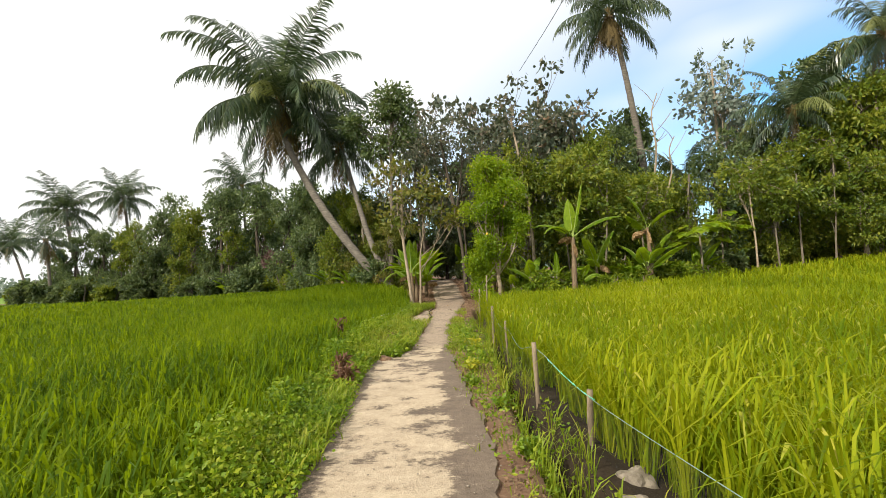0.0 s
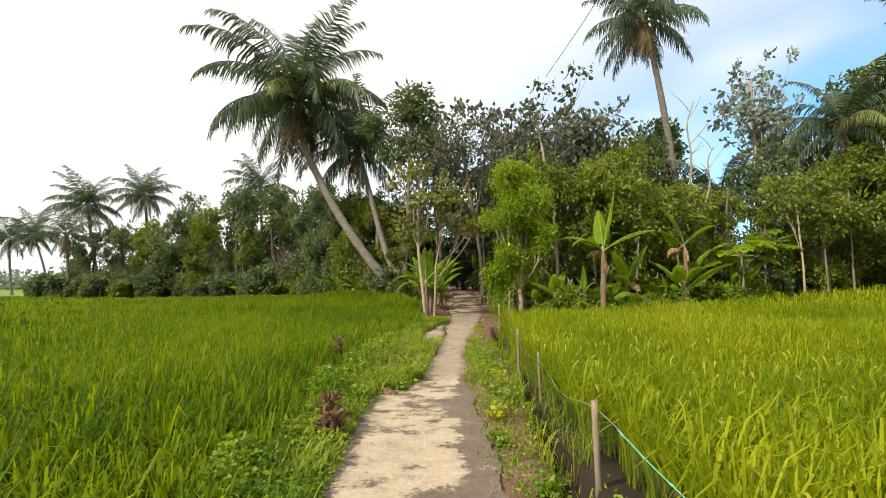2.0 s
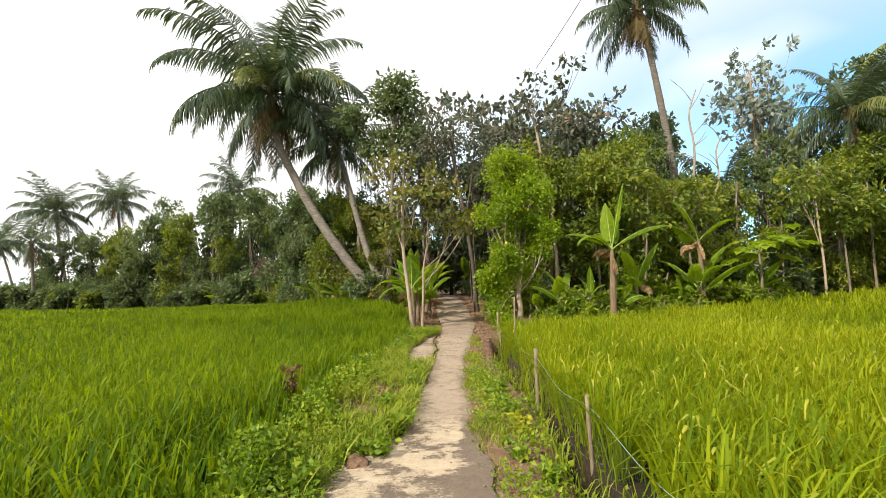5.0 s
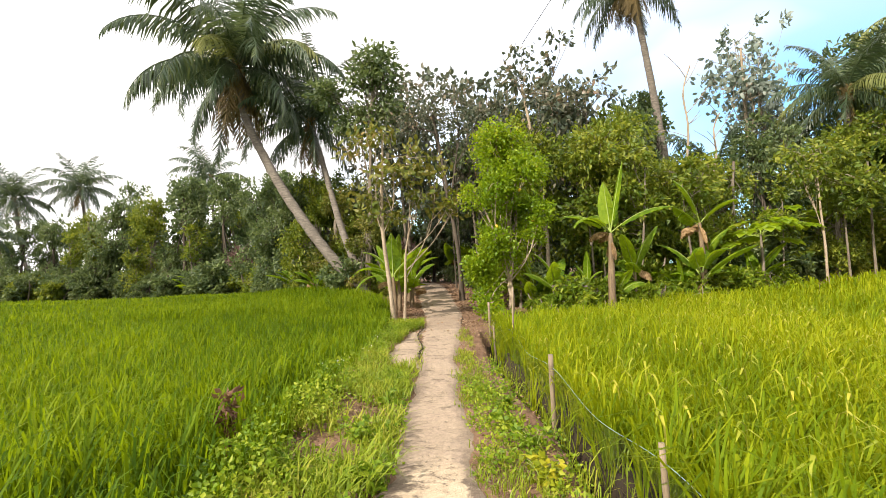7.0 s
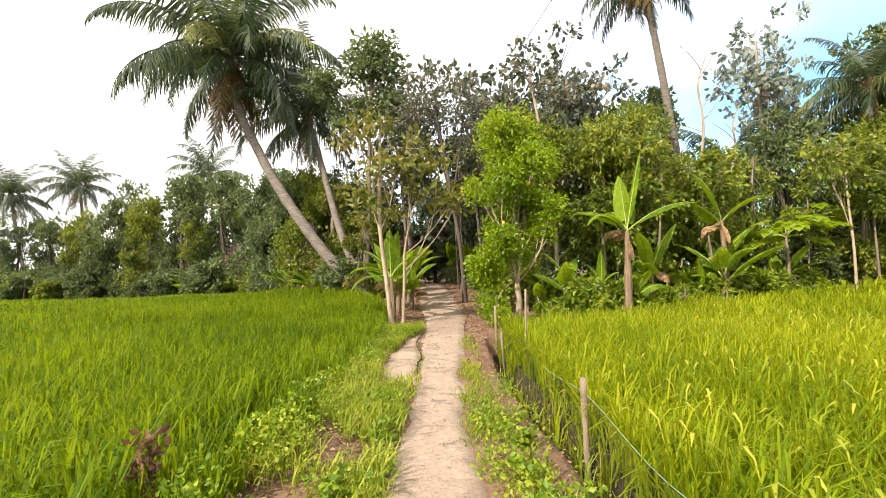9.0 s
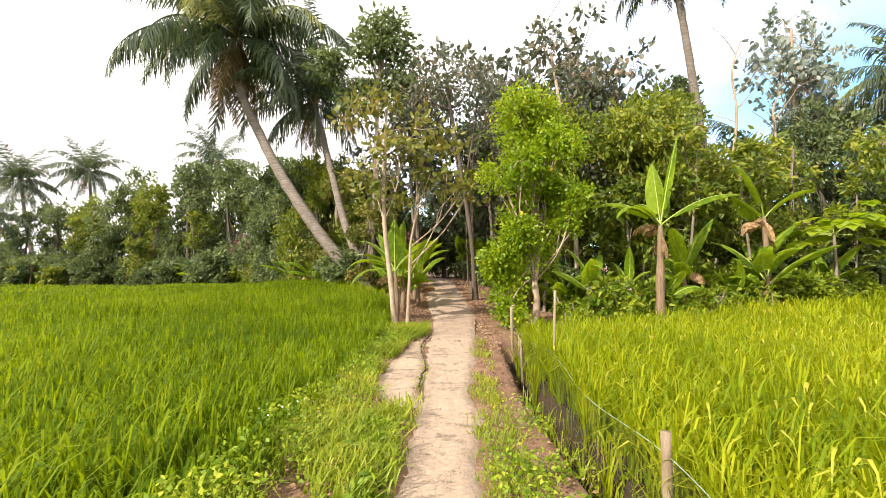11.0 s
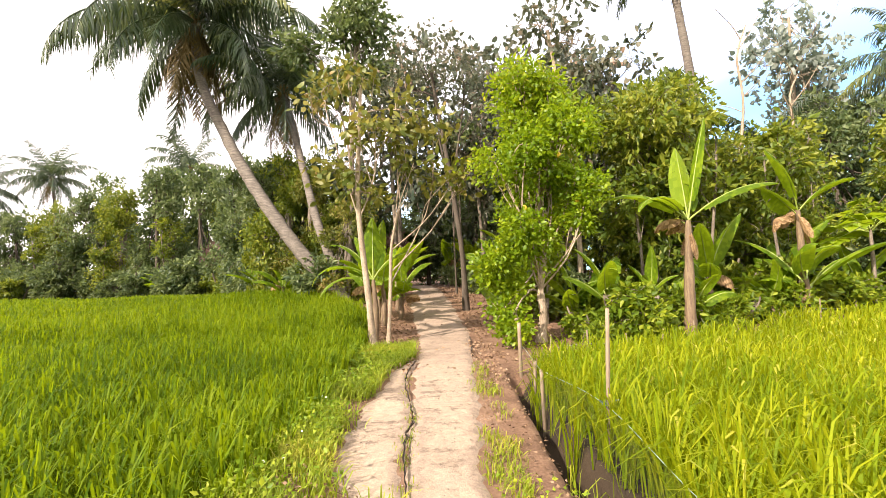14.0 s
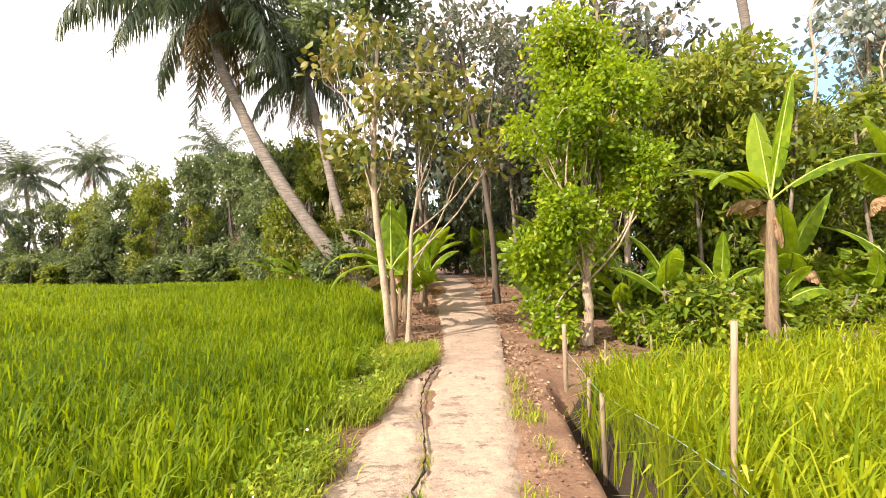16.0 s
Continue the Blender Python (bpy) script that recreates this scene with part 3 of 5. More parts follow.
# ---- coconut palms ----
def frond_mesh(name, length, elev, droop, mat, rng, pairs=56, leaflet=1.15, hang=0.5, width=0.075):
    """One feather leaf growing along +x from the origin: a rib and two rows of hanging leaflets."""
    n = 16
    a, p, pts = radians(elev), np.zeros(3), [np.zeros(3)]
    for k in range(n - 1):
        a -= radians(droop) / (n - 1) * (0.5 + k / (n - 1))
        p = p + np.array([math.cos(a), 0, math.sin(a)]) * length / (n - 1)
        pts.append(p)
    pts = np.array(pts)
    rv, rf = tube(pts, np.linspace(0.055, 0.008, n), 4)
    vs, fs, o = [rv], [np.concatenate([rf[:, :3], rf[:, [0, 2, 3]]])], len(rv)
    tan = np.gradient(pts, axis=0)
    for k in range(pairs):
        t = 0.13 + 0.87 * k / (pairs - 1)
        s = t * (n - 1)
        i = min(int(s), n - 2)
        c = pts[i] + (pts[i + 1] - pts[i]) * (s - i)
        tg = tan[i] / np.linalg.norm(tan[i])
        ln = leaflet * (0.45 + 0.75 * math.sin(min(1, t * 1.15) * math.pi) ** 0.7) * rng.uniform(0.8, 1.12)
        for e in (-1, 1):
            if rng.random() < 0.04:
                continue
            w = tg * 0.55 + np.array([0, e * (1.0 - 0.35 * t), 0]) + np.array([0, 0, -hang * rng.uniform(0.3, 1.4)]) + rng.normal(size=3) * 0.1
            w /= np.linalg.norm(w)
            m = c + w * ln * 0.5
            w2 = w + np.array([rng.normal() * 0.12, rng.normal() * 0.12, -hang * rng.uniform(0.8, 1.9)])
            w2 /= np.linalg.norm(w2)
            tip = m + w2 * ln * 0.5
            wd = tg * width
            vs.append(np.array([c - wd * 0.4, c + wd * 0.4, m + wd * 0.5, m - wd * 0.5, tip]))
            fs.append(np.array([[0, 1, 2], [0, 2, 3], [3, 2, 4]]) + o)
            o += 5
    return mesh_of(name, np.concatenate(vs), np.concatenate(fs), mat)


frng = np.random.default_rng(21)
FRONDS = [frond_mesh("frond", 5.6, 80, 62, PALM_LEAF, frng, hang=0.4), frond_mesh("frond", 5.6, 60, 85, PALM_LEAF, frng, hang=0.75),
          frond_mesh("frond", 5.4, 38, 98, PALM_LEAF, frng, hang=1.05), frond_mesh("frond", 5.1, 14, 88, PALM_LEAF, frng, hang=1.25),
          frond_mesh("frond", 4.6, -18, 66, PALM_LEAF, frng, hang=1.3), frond_mesh("dead_frond", 3.8, -62, 26, PALM_DEAD, frng, 40, hang=0.9),
          frond_mesh("frond", 4.9, 30, 95, PALM_YOUNG, frng, hang=0.8)]


def palm(keys, radius, label, count=20, size=1.0, dead=4, seed=0, pale=(), skip=None):
    rng = np.random.default_rng(seed)
    base = Vector(keys[0])
    root = thing("coconut_palm", base, label, "palm tree", "coconut palms")
    pts = curve_pts(keys, 44) - np.array(base)
    rad = np.linspace(radius, radius * 0.62, 44)
    rad[:4] *= [1.5, 1.3, 1.15, 1.05]
    rad *= 1 + 0.07 * (np.arange(44) % 2)
    v, f = tube(pts, rad, 10, 0.05, rng)
    child("trunk", mesh_of("trunk", v, f, PALM_BARK, None, True), root, "grey ringed palm trunk")
    top = Vector(pts[-1])
    gold = 2.399963
    for k in range(count):
        lvl = k / (count - 1)
        az = k * gold + rng.uniform(-0.25, 0.25)
        idx = min(4, int(lvl ** 0.85 * 5))
        ob = child("frond", FRONDS[6] if k in pale else FRONDS[idx], root, "pale yellow frond" if k in pale else "")
        s = size * rng.uniform(0.86, 1.08)
        ob.matrix_local = Matrix.Translation(top) @ pose(0, 0, 0, rng.uniform(-14, 14), rng.uniform(-9, 9), math.degrees(az)) @ Matrix.Scale(s, 4)
    for k in range(dead):
        ob = child("dead_frond", FRONDS[5], root, "dry brown hanging frond")
        ob.matrix_local = Matrix.Translation(top) @ pose(0, 0, 0, 0, rng.uniform(-10, 10), rng.uniform(0, 360)) @ Matrix.Scale(size * rng.uniform(0.6, 0.95), 4)
    nuts = []
    for k in range(7):
        a = rng.uniform(0, 6.28)
        bm = bmesh.new()
        bmesh.ops.create_icosphere(bm, subdivisions=2, radius=0.13, matrix=Matrix.Translation(top + Vector((0.3 * math.cos(a), 0.3 * math.sin(a), -0.25 - 0.2 * rng.random()))) @ Matrix.Diagonal((1, 1, 1.25, 1)))
        me = bpy.data.meshes.new("coconut")
        bm.to_mesh(me)
        bm.free()
        me.materials.append(STEM)
        child("coconut", me, root)
    bv = []
    for k in range(12):
        a = k * 0.52
        bv.append(tube([top + Vector((0, 0, -0.5)), top + Vector((0.22 * math.cos(a), 0.22 * math.sin(a), 0)), top + Vector((0.4 * math.cos(a), 0.4 * math.sin(a), 0.45))], [0.16, 0.13, 0.05], 5))
    v, f = join(bv)
    child("crown_base", mesh_of("crown_base", v, f, PALM_DEAD), root)
    return root


palm([(-2.90, 30.00, -0.10), (-3.68, 30.40, 0.81), (-5.72, 31.00, 3.08), (-7.93, 32.00, 6.03), (-9.59, 32.90, 8.70), (-11.17, 33.90, 11.78), (-11.80, 34.70, 15.00)], 0.33, "tall coconut palm with a leaning grey trunk", 44, 1.5, 12, 3, (2, 13, 19, 27))
palm([(-3.49, 31.00, 0.20), (-3.84, 31.00, 1.49), (-5.02, 32.25, 4.19), (-5.90, 33.50, 6.70), (-6.98, 34.75, 10.06), (-7.69, 36.00, 11.69)], 0.23, "slender coconut palm beside a leaning one", 26, 1.02, 10, 5)
palm([(17.67, 37.12, 0.90), (17.02, 37.12, 6.21), (16.42, 37.12, 11.13), (15.86, 37.12, 15.39), (15.20, 37.12, 19.47), (14.59, 37.12, 22.16)], 0.30, "very tall coconut palm with a bare pale trunk", 28, 1.1, 18, 8)
palm([(-37, 92, -0.5), (-38.8, 92, 11), (-39.4, 92, 20.6)], 0.3, "coconut palm rising behind dark trees", 24, 1.45, 8, 12)
palm([(-74, 96, -1.2), (-76.5, 96, 9), (-78, 96, 18.0)], 0.36, "far coconut palm at the field's end", 28, 1.6, 3, 14)
palm([(-68, 102, -1.2), (-69, 102, 13), (-70, 102, 21.0)], 0.36, "far coconut palm above dark trees", 28, 1.5, 3, 16)
palm([(-103, 116, -1.2), (-105.5, 116, 7), (-108, 116, 13.6)], 0.3, "small far coconut palm beside the paddy", 22, 1.5, 2, 18)
palm([(-113, 116, -1.2), (-114, 116, 6), (-114.5, 116, 13.0)], 0.3, "small far coconut palm beside the paddy", 22, 1.5, 3, 19)
palm([(-70, 83, -1.1), (-70.4, 83, 5), (-71, 83, 10.4)], 0.3, "shabby coconut palm with drooping fronds", 12, 1.3, 8, 22)
palm([(24.4, 31, 1.2), (24.4, 31, 6), (24.2, 31, 11.4)], 0.24, "coconut palm with yellow-green fronds above trees", 24, 0.85, 2, 24, (6, 11, 15))
palm([(30.0, 30, 1.2), (30.3, 30, 7), (30.0, 30, 16.0)], 0.26, "tall coconut palm with golden-lit fronds", 26, 1.0, 6, 26, (6, 9, 12, 16, 19))
palm([(17.8, 33, 1.2), (17.8, 33, 4), (17.7, 33, 7.2)], 0.2, "low coconut palm hidden among trees", 14, 0.8, 2, 28)


# ---- broad-leaved trees ----
def tree(name, at, trunk, radius, blobs, leaf, bark, label, per_blob=1400, size=0.2, seed=0, spread=0.16, per=26, category="tree", twigs=14, limb=0.45, near=False):
    """trunk: keys from the foot; blobs: (centre, radii) of the crown's masses, relative to the foot."""
    rng = np.random.default_rng(seed)
    root = thing(name, at, label, category)
    pts = curve_pts(trunk, 14)
    v, f = tube(pts, np.linspace(radius, radius * 0.5, 14) * np.r_[1.35, 1.12, np.ones(12)], 8, 0.1, rng)
    child("trunk", mesh_of("trunk", v, f, bark, None, True), root)
    cv, off = [], 0
    for c, r in blobs:
        c = np.asarray(c, float)
        s = pts[rng.integers(5, 13)]
        mid = (s + c) / 2 + rng.normal(size=3) * 0.06 * np.linalg.norm(c - s)
        lp = curve_pts([s, mid, c], 8)
        lim = [tube(lp, np.linspace(radius * limb, radius * 0.12, 8), 6, 0.08, rng)]
        p, w, cc = clumps(rng, c, r, per_blob, per, spread)
        for e in cc[:twigs]:
            a = lp[rng.integers(3, 8)]
            lim.append(tube(curve_pts([a, (a + e) / 2 + rng.normal(size=3) * 0.12, e], 5), np.linspace(radius * 0.14, 0.008, 5), 4))
        lv, lf = join(lim)
        child("limb", mesh_of("limb", lv, lf, bark, None, True), root)
        cv.append(broad_leaves(p, w, size, size * 0.6, rng) if near else leaf_cloud(p, w, size, size * 0.5, rng))
    v, f = join(cv)
    child("crown", mesh_of("crown", v, f, leaf), root)
    return root


def round_blobs(rng, height, width, n, low=0.35):
    out = []
    for k in range(n):
        a, h = rng.uniform(0, 6.28), rng.uniform(low, 1.0)
        d = width * rng.uniform(0.2, 0.75) * (1.15 - 0.6 * h)
        r = width * rng.uniform(0.34, 0.55)
        out.append(((d * math.cos(a), d * math.sin(a), height * h - r * 0.6), (r, r, r * 0.8)))
    return out


trng = np.random.default_rng(77)
# the trees beside the path
tree("slender_tree", (-1.5, 22.2, 0), [(0, 0, 0), (-0.16, 0, 1.5), (-0.36, 0, 3.4), (-0.34, 0.1, 5.2), (-0.3, 0.2, 6.6)], 0.085,
     [((-1.3, 0.2, 6.4), (0.6, 0.6, 0.4)), ((-0.7, 0.3, 4.5), (0.9, 0.8, 0.5)), ((0.1, -0.2, 5.3), (0.8, 0.8, 0.45)), ((0.9, 0.1, 5.9), (0.9, 0.8, 0.45)), ((-0.2, 0.2, 3.9), (0.8, 0.7, 0.35)), ((-0.5, 0.2, 6.9), (0.6, 0.6, 0.4))],
     LEAF_OLIVE, BARK_PALE, "slender pale-trunked tree with sparse yellowish leaves", 110, 0.25, 31, 0.24, 8, "tree", 6, 0.26, True)
tree("slender_tree", (-1.15, 22.4, 0), [(0, 0, 0), (0.06, 0, 1.3), (0.1, 0, 2.5), (0.3, 0.05, 3.4)], 0.055,
     [((1.6, 0.2, 4.0), (0.7, 0.7, 0.35)), ((0.7, 0.0, 4.6), (0.6, 0.6, 0.4)), ((2.1, 0.3, 4.6), (0.7, 0.7, 0.4)), ((0.2, 0.2, 5.4), (0.6, 0.6, 0.5)), ((1.2, 0.2, 5.6), (0.7, 0.7, 0.5))],
     LEAF_OLIVE, BARK_PALE, "thin forked pale sapling with sparse yellowish leaves", 100, 0.25, 32, 0.24, 8, "tree", 5, 0.4, True)
lrng = np.random.default_rng(36)
lime_blobs = []
for k in range(30):
    z = 2.3 + 4.3 * (k / 29)
    w = 1.3 * math.sin(math.pi * min(1.0, 0.25 + 0.75 * (z - 1.6) / 5.6)) ** 0.6
    a, d = lrng.uniform(0, 6.28), w * lrng.uniform(0.35, 1.0)
    r = lrng.uniform(0.36, 0.62)
    lime_blobs.append(((0.05 + d * math.cos(a), 0.8 * d * math.sin(a), z), (r, r, r * lrng.uniform(0.7, 1.2))))
for k in range(6):
    lime_blobs.append(((-0.85 + lrng.uniform(-0.3, 0.35), lrng.uniform(-0.4, 0.2), 0.45 + 0.4 * k), (0.42, 0.42, 0.36)))
fruit_tree = tree("leafy_tree", (2.6, 21.9, 0.02), [(0, 0, 0), (0.06, 0, 0.7), (0.0, 0, 1.3), (0.1, 0, 1.95), (0.05, 0, 3.4), (0.1, 0, 5.2)], 0.12, lime_blobs,
     LEAF_LIME, BARK_PALE, "upright fruit tree with loose bright green leaves", 620, 0.13, 33, 0.28, 22, "tree", 3, 0.2, True)
tree("straight_tree", (1.42, 28.3, 0.2), [(0, 0, 0), (-0.12, 0, 2.3), (-0.41, 0, 4.5), (-0.9, 0, 7.5), (-1.2, 0, 9.4)], 0.12,
     [((-1.2, 0, 10.0), (1.8, 1.6, 1.2)), ((0.2, 0.5, 9.2), (1.6, 1.6, 1.0)), ((-2.4, 0.3, 8.9), (1.6, 1.5, 1.0))],
     LEAF_BROWN, BARK_DARK, "tall straight tree with a bare dark trunk by the path", 420, 0.24, 34, 0.2, 9)

tree("tall_tree", (-3.5, 31, 0.4), [(0, 0, 0), (0.2, 0, 4), (0.3, 0, 8), (0.5, 0, 12.4)], 0.14,
     [((0.5, 0, 13.3), (1.1, 1.0, 0.8)), ((0.0, 0.2, 12.3), (1.1, 1.0, 0.8)), ((1.1, 0, 12.2), (1.0, 1.0, 0.8)), ((-2.2, 0, 11.3), (0.9, 0.9, 0.7)), ((0.8, 0.3, 10.6), (1.2, 1.1, 0.7)), ((-0.6, 0.3, 9.8), (1.1, 1.0, 0.6))],
     LEAF_DARK, BARK, "tall tree with dark glossy clumps against the sky", 520, 0.34, 35, 0.22, 14)
tree("slender_tree", (16.9, 24.9, float(land(16.9, 24.9))), [(0, 0, 0), (0, 0, 1.8), (-0.1, 0, 3.6), (-0.15, 0, 5.4)], 0.06,
     [((0.6, 0.2, 4.6), (1.6, 1.0, 0.5)), ((-0.9, 0.2, 5.2), (1.5, 1.0, 0.6)), ((0.2, 0.3, 6.0), (1.5, 1.0, 0.6))],
     LEAF_MID, BARK_PALE, "slender tree with a pale straight trunk", 320, 0.3, 36, 0.2, 12)
tree("slender_tree", (5.2, 26.4, float(land(5.2, 26.4))), [(0, 0, 0), (0.0, 0, 3.2), (-0.3, 0, 6.2), (-0.9, 0, 10.0)], 0.11,
     [((-1.2, 0.2, 10.4), (1.2, 1.0, 0.8)), ((0.2, 0.2, 9.6), (1.2, 1.0, 0.7)), ((-0.4, 0.3, 8.0), (1.2, 1.0, 0.6))],
     LEAF_BROWN, BARK_PALE, "slender pale-stemmed tree with thin top", 90, 0.36, 37, 0.2, 8)


def snag(at, keys, radius, label, twigs, seed):
    """A leafless stem with a few bare branches."""
    rng = np.random.default_rng(seed)
    root = thing("bare_tree", at, label, "tree")
    pts = curve_pts(keys, 16)
    v, f = tube(pts, np.linspace(radius, radius * 0.35, 16), 7, 0.1, rng)
    child("trunk", mesh_of("trunk", v, f, BARK_PALE, None, True), root)
    for k in range(twigs):
        s = pts[rng.integers(7, 15)]
        d = np.array([rng.uniform(-1, 1), rng.uniform(-0.5, 0.5), rng.uniform(0.4, 1.1)])
        v, f = tube(curve_pts([s, s + d * 0.7 + [0.1, 0, 0.05], s + d * 1.5], 6), np.linspace(radius * 0.3, 0.01, 6), 5)
        child("branch", mesh_of("branch", v, f, BARK_PALE, None, True), root)


for k, (x, y, hgt) in enumerate([(1.75, 32.4, 8.0), (1.5, 33.6, 7.5), (1.9, 34.4, 8.5)]):
    tree("straight_tree", (x, y, float(land(x, y))), [(0, 0, 0), (-0.1, 0, hgt * 0.4), (-0.2, 0.1, hgt)], 0.05,
         [((-0.3, 0, hgt + 0.3), (1.0, 1.0, 0.7)), ((0.4, 0.2, hgt - 0.4), (0.9, 0.9, 0.5))], LEAF_DARK, BARK_DARK, "slim straight dark trunk beside the wood path", 110, 0.32, 60 + k, 0.2, 9)
snag((12.9, 27, float(land(12.9, 27))), [(0, 0, 0), (0.2, 0, 2.5), (0.25, 0, 4.4), (0.8, 0, 6.2), (0.75, 0, 7.6), (1.1, 0, 8.4)], 0.075, "pale crooked leafless trunk among green trees", 4, 51)
snag((14.2, 31, float(land(14.2, 31))), [(0, 0, 0), (0.2, 0, 5), (0.6, 0, 8.4), (0.4, 0, 10.6), (0.9, 0, 12.2)], 0.09, "thin dead tree with bare grey branches", 7, 52)

for fx, fy, fz in [(0.95, -0.75, 5.2), (0.3, -0.85, 4.4), (-0.5, -0.7, 3.2), (0.8, -0.6, 3.4)]:
    bm = bmesh.new()
    bmesh.ops.create_icosphere(bm, subdivisions=2, radius=0.06, matrix=Matrix.Translation((fx, fy, fz)) @ Matrix.Diagonal((1, 1, 1.15, 1)))
    me = bpy.data.meshes.new("fruit")
    bm.to_mesh(me)
    bm.free()
    me.materials.append(FRUIT)
    child("fruit", me, fruit_tree, "ripe yellow fruit")

# model trees, copied through the woods
def models(kind, n, leaf, bark, label, h, w, blobs, per_blob, size, low, seed, spread=0.16, per=26, rad=None, near=False, twigs=9):
    out = []
    for k in range(n):
        rng = np.random.default_rng(seed + k)
        lean = rng.uniform(-0.6, 0.6, 2)
        out.append(tree(kind, (0, -400 - 12 * k, -60), [(0, 0, 0), (lean[0] * 0.4, lean[1] * 0.4, h * 0.3), (lean[0], lean[1], h * 0.62), (lean[0] * 1.3, lean[1], h * 0.85)],
                        rad or h * 0.018 + 0.03, round_blobs(rng, h, w, blobs, low), leaf, bark, label, per_blob, size, seed + k, spread, per, "tree", twigs, 0.26, near))
    return out


MODEL = {
    "dark": models("broadleaf_tree", 3, LEAF_DARK, BARK_DARK, "dense dark green tree at the wood's edge", 8.0, 3.0, 13, 560, 0.31, 0.2, 100, 0.14),
    "mid": models("broadleaf_tree", 3, LEAF_MID, BARK, "sunlit green tree with layered foliage", 8.0, 3.0, 13, 600, 0.28, 0.2, 110, 0.14),
    "sparse": models("sparse_tree", 3, LEAF_BROWN, BARK, "thin-crowned tree with bronze leaves against the sky", 12.0, 3.7, 17, 88, 0.40, 0.42, 120, 0.13, 11, 0.13, True, 5),
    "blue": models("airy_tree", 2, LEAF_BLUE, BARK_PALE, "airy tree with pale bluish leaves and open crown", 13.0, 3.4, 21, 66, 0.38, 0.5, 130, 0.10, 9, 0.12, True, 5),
    "olive": models("broadleaf_tree", 2, LEAF_OLIVE, BARK, "olive and yellow leaved tree in the wood", 7.0, 2.6, 10, 560, 0.29, 0.15, 140),
    "pole": models("slender_tree", 2, LEAF_MID, BARK, "slim grey-stemmed tree at the wood's edge", 6.5, 1.5, 5, 200, 0.3, 0.6, 180, 0.2, 12, 0.06),
    "bush": models("bush", 3, LEAF_MID, BARK, "low green bush at the wood's edge", 2.0, 1.3, 7, 330, 0.3, 0.2, 150),
    "low_bush": models("bush", 3, LEAF_BRIGHT, BARK, "low leafy yellow-green shrub under trees", 1.5, 1.0, 8, 170, 0.24, 0.2, 155, 0.2, 12),
    "dark_bush": models("bush", 2, LEAF_DARK, BARK_DARK, "dark green bush in the shade", 2.4, 1.5, 7, 330, 0.3, 0.2, 160),
}


def plant(kind, x, y, s=1.0, sz=None):
    src = MODEL[kind][trng.integers(0, len(MODEL[kind]))]
    m = Matrix.Translation((x, y, float(land(x, y)))) @ pose(0, 0, 0, 0, 0, trng.uniform(0, 360)) @ Matrix.Diagonal((s, s, (sz or s), 1))
    return copy_thing(src, m)


for kind, x, y, s in [
        # behind the left paddy
        ("dark", -12.5, 41, 0.85), ("dark", -16, 43, 0.95), ("dark", -19.5, 43.5, 0.95), ("mid", -23, 44.5, 0.85), ("dark", -26.5, 46, 0.85), ("mid", -30, 48, 0.8),
        ("dark", -34, 49, 0.75), ("dark", -38, 50, 0.7), ("dark", -44, 55, 0.6), ("dark", -9.5, 38, 0.85), ("mid", -7, 35, 0.74), ("olive", -5.5, 33.5, 0.72), ("mid", -10.5, 45, 0.8),
        ("dark", -14, 48, 1.1), ("dark", -22, 50, 1.1), ("dark", -28, 52, 1.05), ("mid", -18, 50, 1.0), ("dark", -40, 60, 0.8), ("dark", -12, 50, 0.9), ("dark", -9, 46, 0.7)]:
    x, y, k = beyond(x, y)
    plant(kind, x, y, s * k, s * k * 1.28)
